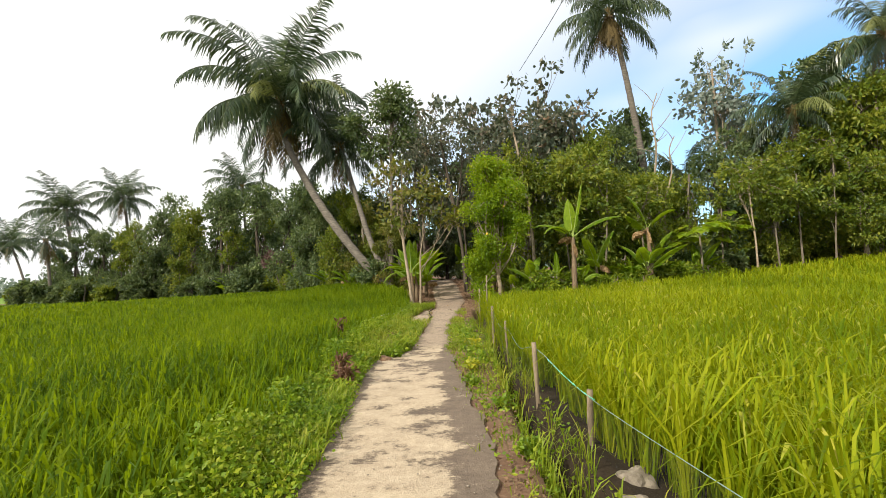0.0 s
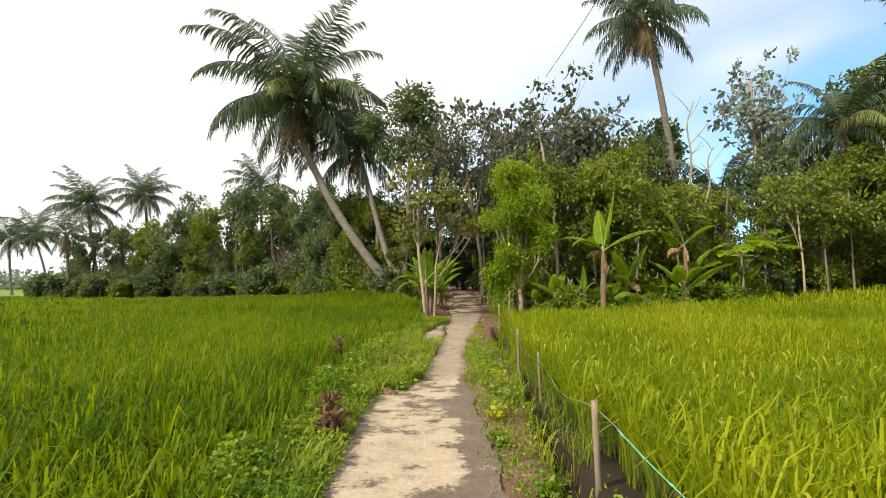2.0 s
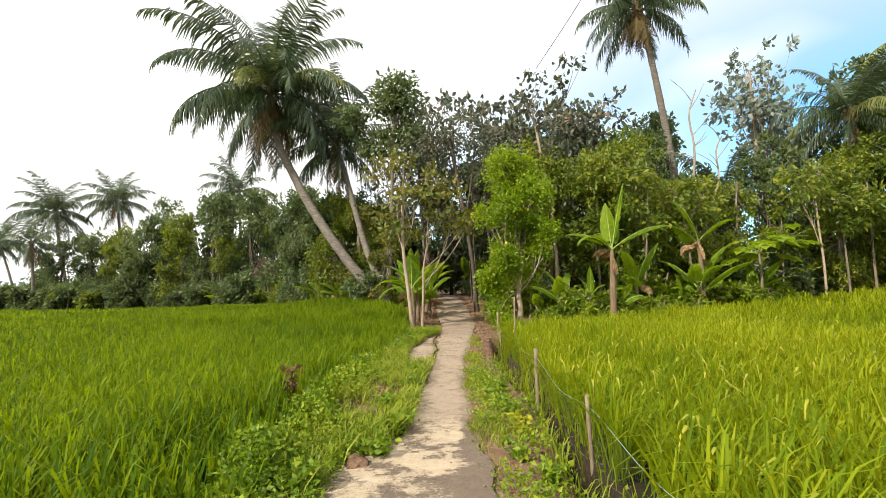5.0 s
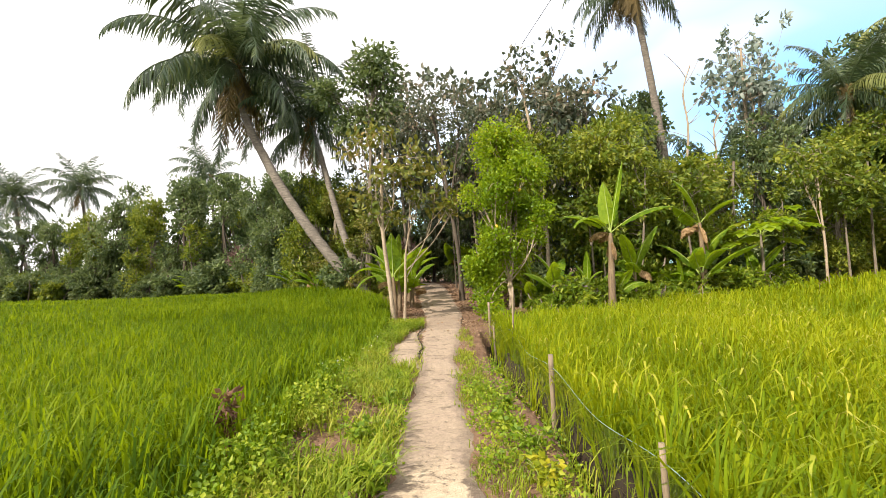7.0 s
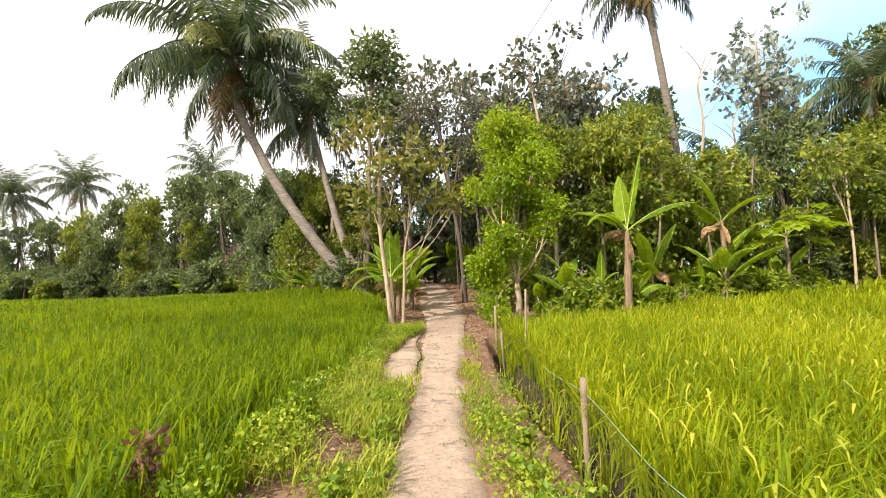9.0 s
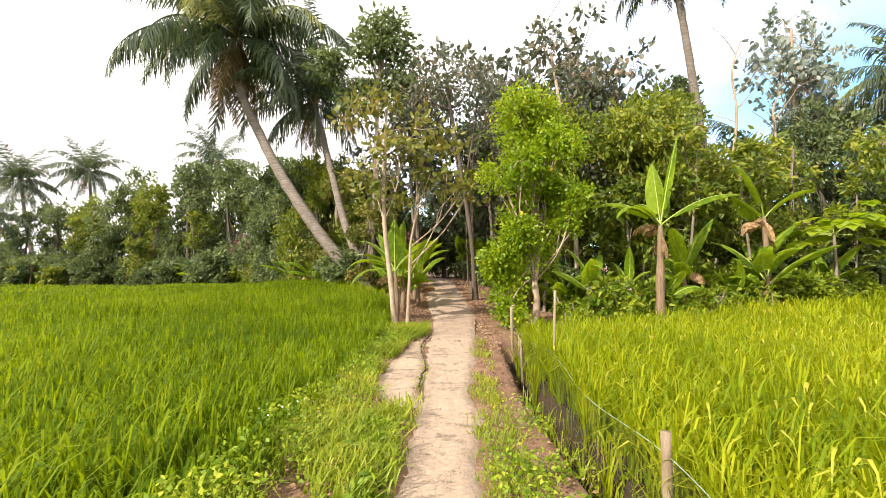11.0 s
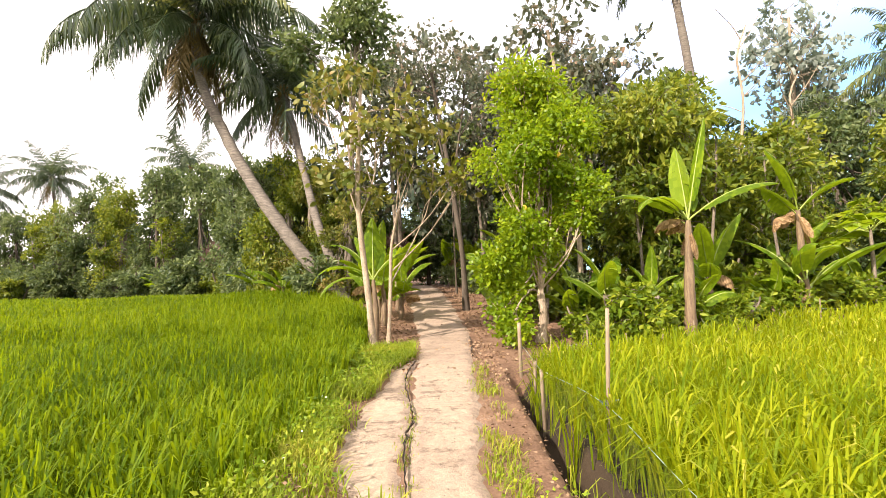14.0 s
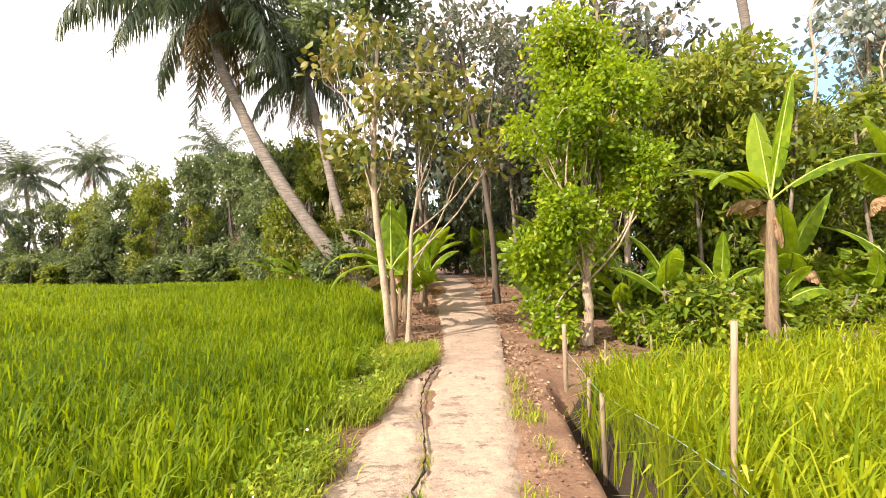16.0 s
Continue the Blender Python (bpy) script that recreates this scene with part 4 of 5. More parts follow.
for kind, x, y, s in [
        # over and beside the path
        ("mid", -5.0, 33.5, 0.5), ("olive", -3.6, 31, 0.55), ("dark", -3.4, 40, 0.72), ("dark", 3.6, 41, 0.72),
        ("dark", 1.8, 48, 0.8), ("dark", -4, 48, 0.8), ("dark", 6, 46, 0.85), ("mid", 5.0, 27.5, 0.9),
        ("dark", 4.4, 33, 0.7), ("mid", 7.8, 27, 0.95), ("mid", 9.8, 29, 0.95), ("dark", 8.0, 34, 0.95), ("mid", 11.5, 31, 0.85), ("mid", 12.2, 26.8, 0.75),
        ("sparse", -1.3, 37.0, 1.09), ("sparse", 3.2, 35.5, 0.99), ("sparse", 3.5, 38.0, 1.11), ("sparse", 5.1, 36.0, 1.08), ("sparse", 8.3, 38.5, 1.23), ("sparse", 9.2, 37.0, 1.05), ("sparse", 10.3, 35.2, 0.96), ("sparse", -1.4, 34.0, 0.89), ("sparse", 5.8, 32.5, 0.75), ("sparse", 2.9, 33.0, 0.76), ("mid", 12.6, 37.0, 1.19), ("dark", 15.8, 38.0, 1.17), ("dark", -7.5, 39.0, 0.9), ("mid", -4.4, 38.0, 0.8), ("dark", -6.2, 36.2, 0.72), ("dark", -8.6, 38.4, 0.82), ("dark", -10.8, 41.0, 0.9), ("dark", -5.0, 41.0, 0.8),
        ("dark", 2.4, 50, 1.0), ("dark", 0.4, 47, 0.9), ("dark", 4.6, 49, 0.9),
        # the right wood
        ("blue", 23.4, 38, 1.2), ("blue", 25.8, 39.5, 1.0), ("dark", 16, 33, 0.8), ("mid", 15.0, 28.5, 0.75), ("dark", 18.5, 30, 0.8), ("mid", 21.5, 29.5, 0.85), ("mid", 24.8, 29, 0.95), ("mid", 27.8, 29.5, 1.25),
        ("mid", 31, 31, 1.4), ("dark", 24, 35, 1.05), ("dark", 29, 35, 1.5), ("mid", 35, 33, 1.5), ("dark", 13, 36, 1.1), ("mid", 40, 38, 1.6), ("mid", 19.5, 27.2, 0.62), ("mid", 25, 27.2, 0.75), ("mid", 30, 29, 0.9),
        ("dark", 36, 40, 1.6), ("mid", 47, 44, 1.6), ("dark", 0.5, 56, 0.85), ("dark", 3.5, 54, 0.85), ("dark", -3, 56, 0.85), ("dark", 7, 56, 1.0), ("dark", -8, 54, 0.85), ("dark", 12, 46, 1.5), ("dark", 18, 44, 1.5)]:
    plant(kind, x, y, s, s * 1.2)
for x, y, s in [(18.6, 25.6, 0.9), (20.2, 26.0, 1.0), (22.4, 26.4, 0.8), (23.1, 27.2, 1.1), (26.0, 27.8, 1.0), (28.4, 28.4, 1.1), (15.2, 25.2, 0.7), (10.6, 24.0, 0.9), (8.6, 24.6, 1.0), (3.6, 25.0, 0.9), (7.0, 25.4, 1.0),
                (-11.5, 39.2, 0.8), (-18, 41.8, 0.9), (-23.4, 43.4, 0.8), (-8.0, 36.4, 0.8), (-30, 46, 0.9)]:
    x, y, k = beyond(x, y)
    plant("pole", x, y, s * k)
for k in range(84):
    x = trng.uniform(-78, -9)
    plant("dark_bush" if k % 3 else "bush", x, float(left_edge(x)) + trng.uniform(2, 7), trng.uniform(0.75, 1.2) * beyond(x / 1.6, 0)[2])
for k in range(52):
    x = trng.uniform(3.2, 36)
    plant("bush" if k % 3 else "dark_bush", x, float(right_edge(x)) + trng.uniform(2.4, 6.5), trng.uniform(0.55, 1.15))
for k in range(22):
    y = trng.uniform(24 if k % 2 else 30, 42)
    c = np.interp(y, PATH_Y, PATH_R if k % 2 else PATH_L)
    plant("dark_bush", float(c) + (1.9 + trng.uniform(0, 3)) * (1 if k % 2 else -1), y, trng.uniform(0.5, 1.0))
for k in range(34):
    x = trng.uniform(3.0, 16)
    plant("low_bush", x, float(right_edge(x)) + trng.uniform(1.2, 3.6), trng.uniform(0.45, 0.95))
for k in range(16):
    x = trng.uniform(-7, -2.6)
    plant("low_bush" if k % 2 else "bush", x, float(left_edge(x)) + trng.uniform(1.2, 4.0), trng.uniform(0.6, 1.2))
MODEL["red"] = models("red_shrub", 1, leaf_mat("leaf_red", [(0.2, (0.08, 0.05, 0.04)), (0.8, (0.2, 0.125, 0.1))], (0.26, 0.15, 0.12), 0.3), BARK, "shrub with dull red leaves in the wood", 2.4, 1.3, 7, 260, 0.3, 0.3, 170)
plant("red", -25.4, 70, 1.85, 2.8)
plant("red", -1.9, 37.5, 0.9, 1.3)
for group in MODEL.values():
    for ob in group:
        for o in (*ob.children_recursive, ob):
            bpy.data.objects.remove(o)


# ---- bananas ----
def banana_leaf(rng, length, width, elev, droop, tear=0.25, fold=0.25):
    """Blade (verts, faces) and rib (verts, faces) along +x."""
    n, c = 22, 3
    a, p, pts = radians(elev), np.zeros(3), [np.zeros(3)]
    for k in range(n):
        a -= radians(droop) / n * (0.3 + 1.4 * k / n)
        p = p + np.array([math.cos(a), 0, math.sin(a)]) * length / n
        pts.append(p)
    pts = np.array(pts)
    vs, fs, o = [], [], 0
    gap = {e: 0.0 for e in (-1, 1)}
    for k in range(4, n):
        t0, t1 = (k - 4) / (n - 4), (k - 3) / (n - 4)
        for e in (-1, 1):
            w0, w1 = (width * 0.5 * max(0.02, math.sin(math.pi * (0.06 + 0.94 * t) ** 0.75)) ** 0.6 for t in (t0, t1))
            if rng.random() < tear:
                gap[e] = rng.uniform(0.0, 0.45)
            sag = gap[e] * rng.uniform(0.6, 1.0)
            for s in range(c):
                u0, u1 = s / c, (s + 1) / c
                quad = []
                for q, w, u in ((pts[k], w0, u0), (pts[k + 1], w1, u0), (pts[k + 1], w1, u1), (pts[k], w0, u1)):
                    quad.append(q + np.array([0.12 * w * u, e * w * u * 0.95, w * (fold * u - (0.35 + sag) * u * u)]))
                vs.append(np.array(quad))
                fs.append(np.array([[0, 1, 2, 3]]) + o)
                o += 4
    return (np.concatenate(vs), np.concatenate(fs)), tube(pts, np.linspace(0.024, 0.004, n + 1), 5)


def banana(at, height, leaves, label, seed, radius=0.1, dry=2, size=1.0, azs=None, young=()):
    rng = np.random.default_rng(seed)
    root = thing("banana_plant", at, label, "banana plant", "banana plants")
    top = Vector((rng.uniform(-0.06, 0.06), 0, height))
    v, f = tube(curve_pts([(0, 0, -0.05), (0.03, 0, height * 0.5), tuple(top)], 16), np.linspace(radius * 1.25, radius * 0.55, 16) * rng.uniform(0.88, 1.12, 16), 10, 0.12, rng)
    child("stem", mesh_of("stem", v, f, STEM, None, True), root, "fibrous brown and green stem")
    for k in range(leaves + dry):
        dead = k >= leaves
        wide = 0.54
        if azs and k < len(azs):
            az, el, dr, ln, wide = azs[k]
        elif dead:
            az, ln = rng.uniform(0, 360), rng.uniform(0.45, 1.0)
            el, dr = (rng.uniform(-82, -60), rng.uniform(0, 20)) if k % 2 else (rng.uniform(10, 50), rng.uniform(100, 150))
        else:
            az, el, dr, ln = seed * 47 + k * 180 + rng.uniform(-70, 70), rng.uniform(70, 88) - 44 * k / max(1, leaves), rng.uniform(15, 100), rng.uniform(1.0, 2.1)
        (bv, bf), (sv, sf) = banana_leaf(rng, ln * size, ((0.2 if k % 2 else 0.34) if dead else wide * rng.uniform(0.85, 1.1)) * size, el, dr, 0.75 if dead else 0.14, rng.uniform(-1.1, -0.5) if dead else rng.uniform(0.0, 0.3))
        ob = child("dry_leaf" if dead else "leaf", mesh_of("leaf", bv, bf, BANANA_DRY if dead else BANANA_YOUNG if k in young else BANANA), root, "curled dry brown leaf" if dead else "")
        ob.matrix_local = Matrix.Translation(top - Vector((0, 0, rng.uniform(0.0, 0.4) if dead else 0 if azs else min(0.07 * k, height * 0.35)))) @ pose(0, 0, 0, 0, 0, az) @ pose(0, 0, 0, (0 if azs else rng.uniform(-35, 35)), 0, 0)
        child("midrib", mesh_of("midrib", sv, sf, BANANA_DRY if dead else RIB), ob)
    return root


banana((6.0, 21.3, 0.1), 2.8, 7, "banana plant with one upright sunlit leaf", 201, 0.125, 5, 1.1,
       [(98, 81, 4, 1.7, 0.66), (8, 79, 4, 2.35, 0.4), (-4, 40, 48, 2.2, 0.5), (172, 44, 75, 1.9, 0.5), (196, 52, 120, 1.6, 0.55), (100, 60, 90, 1.5, 0.5), (60, 70, 60, 1.3, 0.5)], young=(0,))
banana((10.3, 23.0, float(land(10.3, 23.0))), 3.1, 3, "ragged banana plant with hanging orange-brown leaves", 233, 0.11, 4, 1.15)
banana((-1.55, 23.0, 0.0), 1.6, 6, "banana plant with torn leaves hanging over the paddy", 207, 0.09, 2, 1.0,
       [(188, 40, 120, 1.9, 0.5), (200, 15, 85, 1.6, 0.46), (100, 84, 8, 1.7, 0.6), (70, 76, 20, 1.8, 0.5), (160, 64, 70, 1.7, 0.5), (15, 60, 85, 1.6, 0.5)])
for x, y, h, s, nl in [(4.2, 21.6, 1.25, 1.0, 5), (5.4, 21.9, 1.1, 0.8, 4), (6.5, 21.7, 0.9, 0.6, 4), (9.9, 22.4, 1.2, 1.1, 6), (9.2, 22.8, 0.7, 0.9, 5), (3.6, 22.4, 1.0, 0.95, 5), (7.6, 23.0, 1.4, 1.1, 5), (11.0, 24.4, 1.3, 1.1, 6),
                       (2.9, 26.5, 1.1, 1.1, 6), (3.6, 29, 1.6, 1.2, 6), (2.9, 32, 1.6, 1.2, 6), (-1.7, 30, 1.3, 1.2, 6), (-1.6, 33, 1.5, 1.2, 6), (-1.7, 26, 1.0, 1.1, 6), (-1.5, 25.4, 1.4, 1.1, 3),
                       (-1.7, 38.5, 1.6, 1.3, 7), (2.8, 38, 1.8, 1.3, 7), (1.8, 43, 1.8, 1.4, 7), (-6.5, 31.8, 0.8, 1.0, 5), (-9, 35.5, 0.8, 1.0, 5), (13.5, 24.6, 0.8, 0.9, 5), (2.3, 25.0, 0.9, 1.0, 5), (2.5, 28.0, 1.2, 1.1, 5), (-1.0, 26.6, 1.0, 1.0, 5), (-1.2, 28.4, 1.2, 1.1, 5),
                       (-8.2, 34.6, 0.9, 1.1, 6), (-11.2, 37.9, 0.9, 1.1, 6), (-14.4, 39.3, 0.9, 1.0, 6), (-17.6, 40.4, 0.9, 1.1, 6)]:
    x, y, k = beyond(x, y)
    h, s = h * k, s * k
    banana((x, y, float(land(x, y))), h, nl + 1, "young banana plant with broad green leaves", int(301 + x * 7 + y * 3), 0.05 + h * 0.03, 1, s * 0.98)


# ---- papaya ----
def papaya(at, height, seed, size=1.0):
    rng = np.random.default_rng(seed)
    root = thing("papaya_tree", at, "small papaya tree with broad lobed leaves", "tree")
    v, f = tube([(0, 0, -0.05), (0.03, 0, height * 0.5), (0, 0, height)], [0.075, 0.06, 0.04], 8)
    child("trunk", mesh_of("trunk", v, f, BARK, None, True), root)
    for k in range(14):
        az, el, ln = k * 2.4, rng.uniform(-0.25, 0.75), rng.uniform(0.5, 1.0) * size
        d = np.array([math.cos(az) * math.cos(el), math.sin(az) * math.cos(el), math.sin(el)])
        a, b = np.array([0, 0, height - 0.15 * rng.random()]), np.array([0, 0, height]) + d * ln
        v, f = tube([a, (a + b) / 2 + [0, 0, 0.08], b], [0.016, 0.012, 0.01], 4)
        stalk = child("stalk", mesh_of("stalk", v, f, RIB), root)
        vs, fs, o = [], [], 0
        flat = np.array([math.cos(az), math.sin(az), -0.35])
        side = np.array([-math.sin(az), math.cos(az), 0])
        for m in range(9):
            th = (m - 4) * 0.55
            w = (flat * math.cos(th) + side * math.sin(th))
            w /= np.linalg.norm(w)
            n = np.cross(w, [0, 0, 1.0])
            n /= np.linalg.norm(n)
            r = 0.5 * size * (1 - 0.35 * abs(m - 4) / 4) * rng.uniform(0.85, 1.1)
            vs.append(np.array([b, b + w * r * 0.6 + n * r * 0.34, b + w * r - [0, 0, 0.16 * r], b + w * r * 0.6 - n * r * 0.34]))
            fs.append(np.array([[0, 1, 2], [0, 2, 3]]) + o)
            o += 4
        child("leaf", mesh_of("leaf", np.concatenate(vs), np.concatenate(fs), LEAF_LIME), stalk)
    return root


papaya((13.4, 24.0, float(land(13.4, 24.0))), 2.5, 5, 1.35)
papaya((16.2, 26.0, float(land(16.2, 26.0))), 3.0, 7, 1.2)


# ---- fence along the ditch ----
fence = thing("net_fence", (1.2, 9, 0), "low net fence on bamboo posts beside the ditch", "fence")
off = np.array([1.2, 9, 0])
posts = [(1.05, 5.44, 0.66, 0.028), (1.24, 4.2, 0.42, 0.028), (1.36, 1.6, 0.5, 0.028), (1.12, 8.45, 0.60, 0.02), (1.17, 11.3, 0.66, 0.032), (1.35, 14.93, 1.38, 0.019), (1.3, 16.9, 0.42, 0.026), (1.5, 19.2, 0.8, 0.034), (1.37, 17.7, 0.38, 0.026)]
for k, (x, y, h, r) in enumerate(posts):
    rng = np.random.default_rng(400 + k)
    n = 9
    lean = rng.uniform(-0.05, 0.05, 2)
    pts = [(x + lean[0] * t, y + lean[1] * t, -0.5 + (h + 0.5) * t) for t in np.linspace(0, 1, n)]
    rad = r * (1 + 0.12 * (np.arange(n) % 3 == 0))
    v, f = tube(np.array(pts) - off, rad, 8, 0.06, rng)
    ring = np.arange((n - 1) * 8, n * 8)
    f = np.concatenate([f, [[ring[0], ring[1], ring[2], ring[3]], [ring[0], ring[3], ring[4], ring[7]], [ring[4], ring[5], ring[6], ring[7]]]])
    child("post", mesh_of("post", v, f, POST), fence, "weathered bamboo post")
for ang in (0.4, 2.2, 4.0):
    v, f = tube(curve_pts([(1.35 + 0.03 * math.cos(a + ang), 14.93 + 0.03 * math.sin(a + ang), 0.5 + 0.012 * math.sin(2 * a + ang)) for a in np.linspace(0, 6.28, 9)] + [(1.35 + 0.12 * math.cos(ang), 14.88, 0.54)], 26) - off, np.full(26, 0.005), 5)
    child("knot", mesh_of("knot", v, f, ROPE), fence, "pale cord tied round the post")
line = [(1.6, -1.5, 0.5), (1.36, 1.6, 0.44), (1.24, 4.2, 0.36), (1.05, 5.44, 0.58), (1.09, 7.0, 0.36), (1.12, 8.45, 0.46), (1.14, 9.8, 0.36), (1.17, 11.3, 0.5), (1.24, 13.1, 0.38), (1.33, 14.93, 0.5), (1.31, 16.9, 0.38), (1.38, 17.7, 0.36), (1.5, 19.2, 0.4)]
v, f = tube(curve_pts(line, 150) - off, np.full(150, 0.0032), 5)
child("rope", mesh_of("rope", v, f, ROPE), fence, "thin pale nylon rope")
v, f = tube(curve_pts([(1.25, 4.05, 0.37), (1.22, 4.35, 0.38), (1.16, 4.75, 0.44), (1.1, 5.15, 0.52)], 40) - off, 0.0035 + 0.005 * (np.arange(40) % 9 == 0), 5)
child("twine", mesh_of("twine", v, f, ROPE_GREEN), fence, "bright green twine wound on rope")


def net_mat():
    m, n, l, b = shader("fine_net")
    b.inputs["Base Color"].default_value = (0.03, 0.032, 0.03, 1)
    b.inputs["Roughness"].default_value = 0.7
    t = n.new("ShaderNodeBsdfTransparent")
    ms = n.new("ShaderNodeMixShader")
    f = noise_of(n, l, 5, 4)
    r = ramp_of(n, [(0.3, (0.05, 0.05, 0.05)), (0.7, (0.20, 0.20, 0.20))])
    l.new(f.outputs["Fac"], r.inputs[0])
    l.new(r.outputs[0], ms.inputs[0])
    l.new(t.outputs[0], ms.inputs[1])
    l.new(b.outputs[0], ms.inputs[2])
    l.new(ms.outputs[0], n["Material Output"].inputs["Surface"])
    return m


top = curve_pts(line, 120)
rows = []
for u in np.linspace(0, 1, 6):
    r = top.copy()
    r[:, 2] = top[:, 2] * (1 - u) + (-0.42) * u
    r[:, 0] += 0.05 * np.sin(r[:, 1] * 5 + u * 3) * u - 0.06 * u
    rows.append(r)
V = np.stack(rows, 1).reshape(-1, 3) - off
i, j = np.meshgrid(np.arange(119), np.arange(5), indexing="ij")
q = i * 6 + j
child("net", mesh_of("net", V, np.stack([q, q + 6, q + 7, q + 1], -1).reshape(-1, 4), net_mat(), None, True), fence, "fine dark see-through netting")


# ---- verge plants, litter ----
def ground_leaves(name, xy, height, mat, size, rng, label, category, flat=0.2):
    tall = height(xy[:, 0], xy[:, 1]) if callable(height) else height
    z = land(xy[:, 0], xy[:, 1]) + rng.random(len(xy)) ** 1.2 * tall + 0.03
    p = np.stack([xy[:, 0], xy[:, 1], z], 1)
    w = rng.normal(size=(len(xy), 3))
    w[:, 2] = np.abs(w[:, 2]) * flat
    v, f = leaf_cloud(p, w, size, size * 0.62, rng, 0.15)
    return tagged(new(name, mesh_of(name, v, f, mat)), label, category, kind="stuff")


def patchy(rng, n, x0, x1, y0, y1, keep, scale=0.9, cut=-0.05):
    p = np.stack([rng.uniform(x0, x1, n), rng.uniform(y0, y1, n)], 1)
    k = np.array([noise.noise((a * scale, b * scale, 7)) > cut + rng.uniform(-0.25, 0.25) for a, b in p])
    return p[k & keep(p[:, 0], p[:, 1])]


vr = np.random.default_rng(91)


def bank(x, y):
    """Weeds grow taller away from the trodden edge, in mounds."""
    d = np.clip(np.interp(y, PATH_Y, PATH_L) - x, 0, 1.3)
    m = np.array([0.75 + 0.9 * noise.noise((a * 1.3, c * 1.3, 2)) for a, c in zip(x, y)])
    return (0.07 + 0.36 * smooth_step(0.0, 0.8, d)) * np.clip(m, 0.25, 1.6)


edge_l = lambda y: np.where((y > 14.1) & (y < 20.2), np.interp(y, [14.1, 14.35, 14.8, 15.4, 17, 19.1, 20.2], [-0.62, -1.0, -1.22, -1.27, -1.15, -0.92, -0.55]), np.interp(y, PATH_Y, PATH_L)) - 0.02 * ((y > 9) & (y < 14))
off_l = lambda x, y: (x < edge_l(y) + 0.01 + 0.04 * vr.normal(size=len(x))) & (x > left_side(y) - 0.25)
off_r = lambda x, y: (x > np.interp(y, PATH_Y, PATH_R) + 0.02 + 0.05 * vr.normal(size=len(x))) & (x < np.interp(y, [0, 5, 8.3, 10, 12, 14.5, 16.5, 18.4], [0.7, 0.7, 0.78, 0.9, 0.9, 0.86, 0.98, 1.08]))
green = lambda x, y: off_l(x, y) & (vr.random(len(x)) < np.interp(y, [0, 11.5, 14, 21], [1, 1, 0.22, 0.22]))
ground_leaves("verge_weeds", patchy(vr, 105000, -2.5, -0.5, 0.5, 21, green, 1.1, -0.08), bank, WEED, 0.056, vr, "low broad-leaved weeds on the path's bank", "weeds", 0.6)
ground_leaves("verge_weeds", patchy(vr, 30000, -2.1, -1.0, 0.3, 8.9, off_l, 0.9, -0.6), lambda x, y: 0.9 * bank(x, y) + 0.06, WEED, 0.058, vr, "dense carpet of small bright weeds beside the slab", "weeds", 0.6)
lush = lambda x, y: off_r(x, y) & (vr.random(len(x)) < np.interp(y, [1.5, 6.0, 7.8, 9, 12.5, 14.5], [0.22, 0.3, 0.75, 1, 0.9, 0.15]))
ground_leaves("verge_weeds", patchy(vr, 20000, 0.0, 1.0, 1.5, 14.5, lush, 1.6, 0.05), 0.15, WEED, 0.048, vr, "low broad-leaved weeds beside the ditch", "weeds", 0.6)
thick = lambda x, y: off_l(x, y) & (vr.random(len(x)) < np.interp(y, [0, 11, 14, 21], [0.35, 0.45, 1, 1]))
rice("verge_grass", patchy(vr, 26000, -2.6, -0.5, 0.5, 21.5, thick, 1.1, -0.1), 3, 0.26, GRASS, vr, 0.006, 1.2, "short yellow-green grass on the bank")
trod = lambda x, y: off_r(x + 0.06, y) & (x < np.interp(y, PATH_Y, PATH_R) + np.interp(y, [8, 11, 14, 19], [0.7, 0.6, 0.34, 0.24])) & (vr.random(len(x)) < np.interp(y, [2, 8, 9, 19, 19.8], [0.15, 0.3, 1, 0.8, 0]))
rice("verge_grass", patchy(vr, 4600, 0.0, 1.1, 2, 20, trod, 1.3, -0.05), 4, 0.11, GRASS, vr, 0.005, 1.3, "short yellow-green grass beside the path")
in_ditch = lambda x, y: (np.abs(x - np.interp(y, [0, 5, 8.3, 10, 12, 14.5, 16.5, 18.4, 20], [0.86, 0.86, 0.95, 1.08, 1.12, 1.06, 1.2, 1.32, 1.5])) < 0.2)
ground_leaves("ditch_weeds", patchy(vr, 6500, 0.5, 1.7, 1.5, 13.5, in_ditch, 1.5, 0.0), 0.16, WEED, 0.05, vr, "small weeds growing in the muddy ditch", "weeds", 0.6)
rice("ditch_grass", patchy(vr, 2000, 0.5, 1.7, 1.5, 14.5, in_ditch, 1.7, -0.1), 4, 0.3, GRASS, vr, 0.005, 1.0, "thin grass hanging over the ditch")
wood_floor = lambda x, y: ((x < np.interp(y, PATH_Y, PATH_L)) | (x > np.interp(y, PATH_Y, PATH_R)) | (vr.random(len(x)) < 0.05)) & (y > np.interp(x, [-4, -1.6, 0.6, 1.5, 9], [26, 19.5, 17.5, 19.2, 22]))
ground_leaves("leaf_litter", patchy(vr, 30000, -3, 13, 17.5, 38, wood_floor, 0.9, -0.1), 0.02, LITTER, 0.08, vr, "dry fallen leaves under the trees", "leaf litter", 0.25)

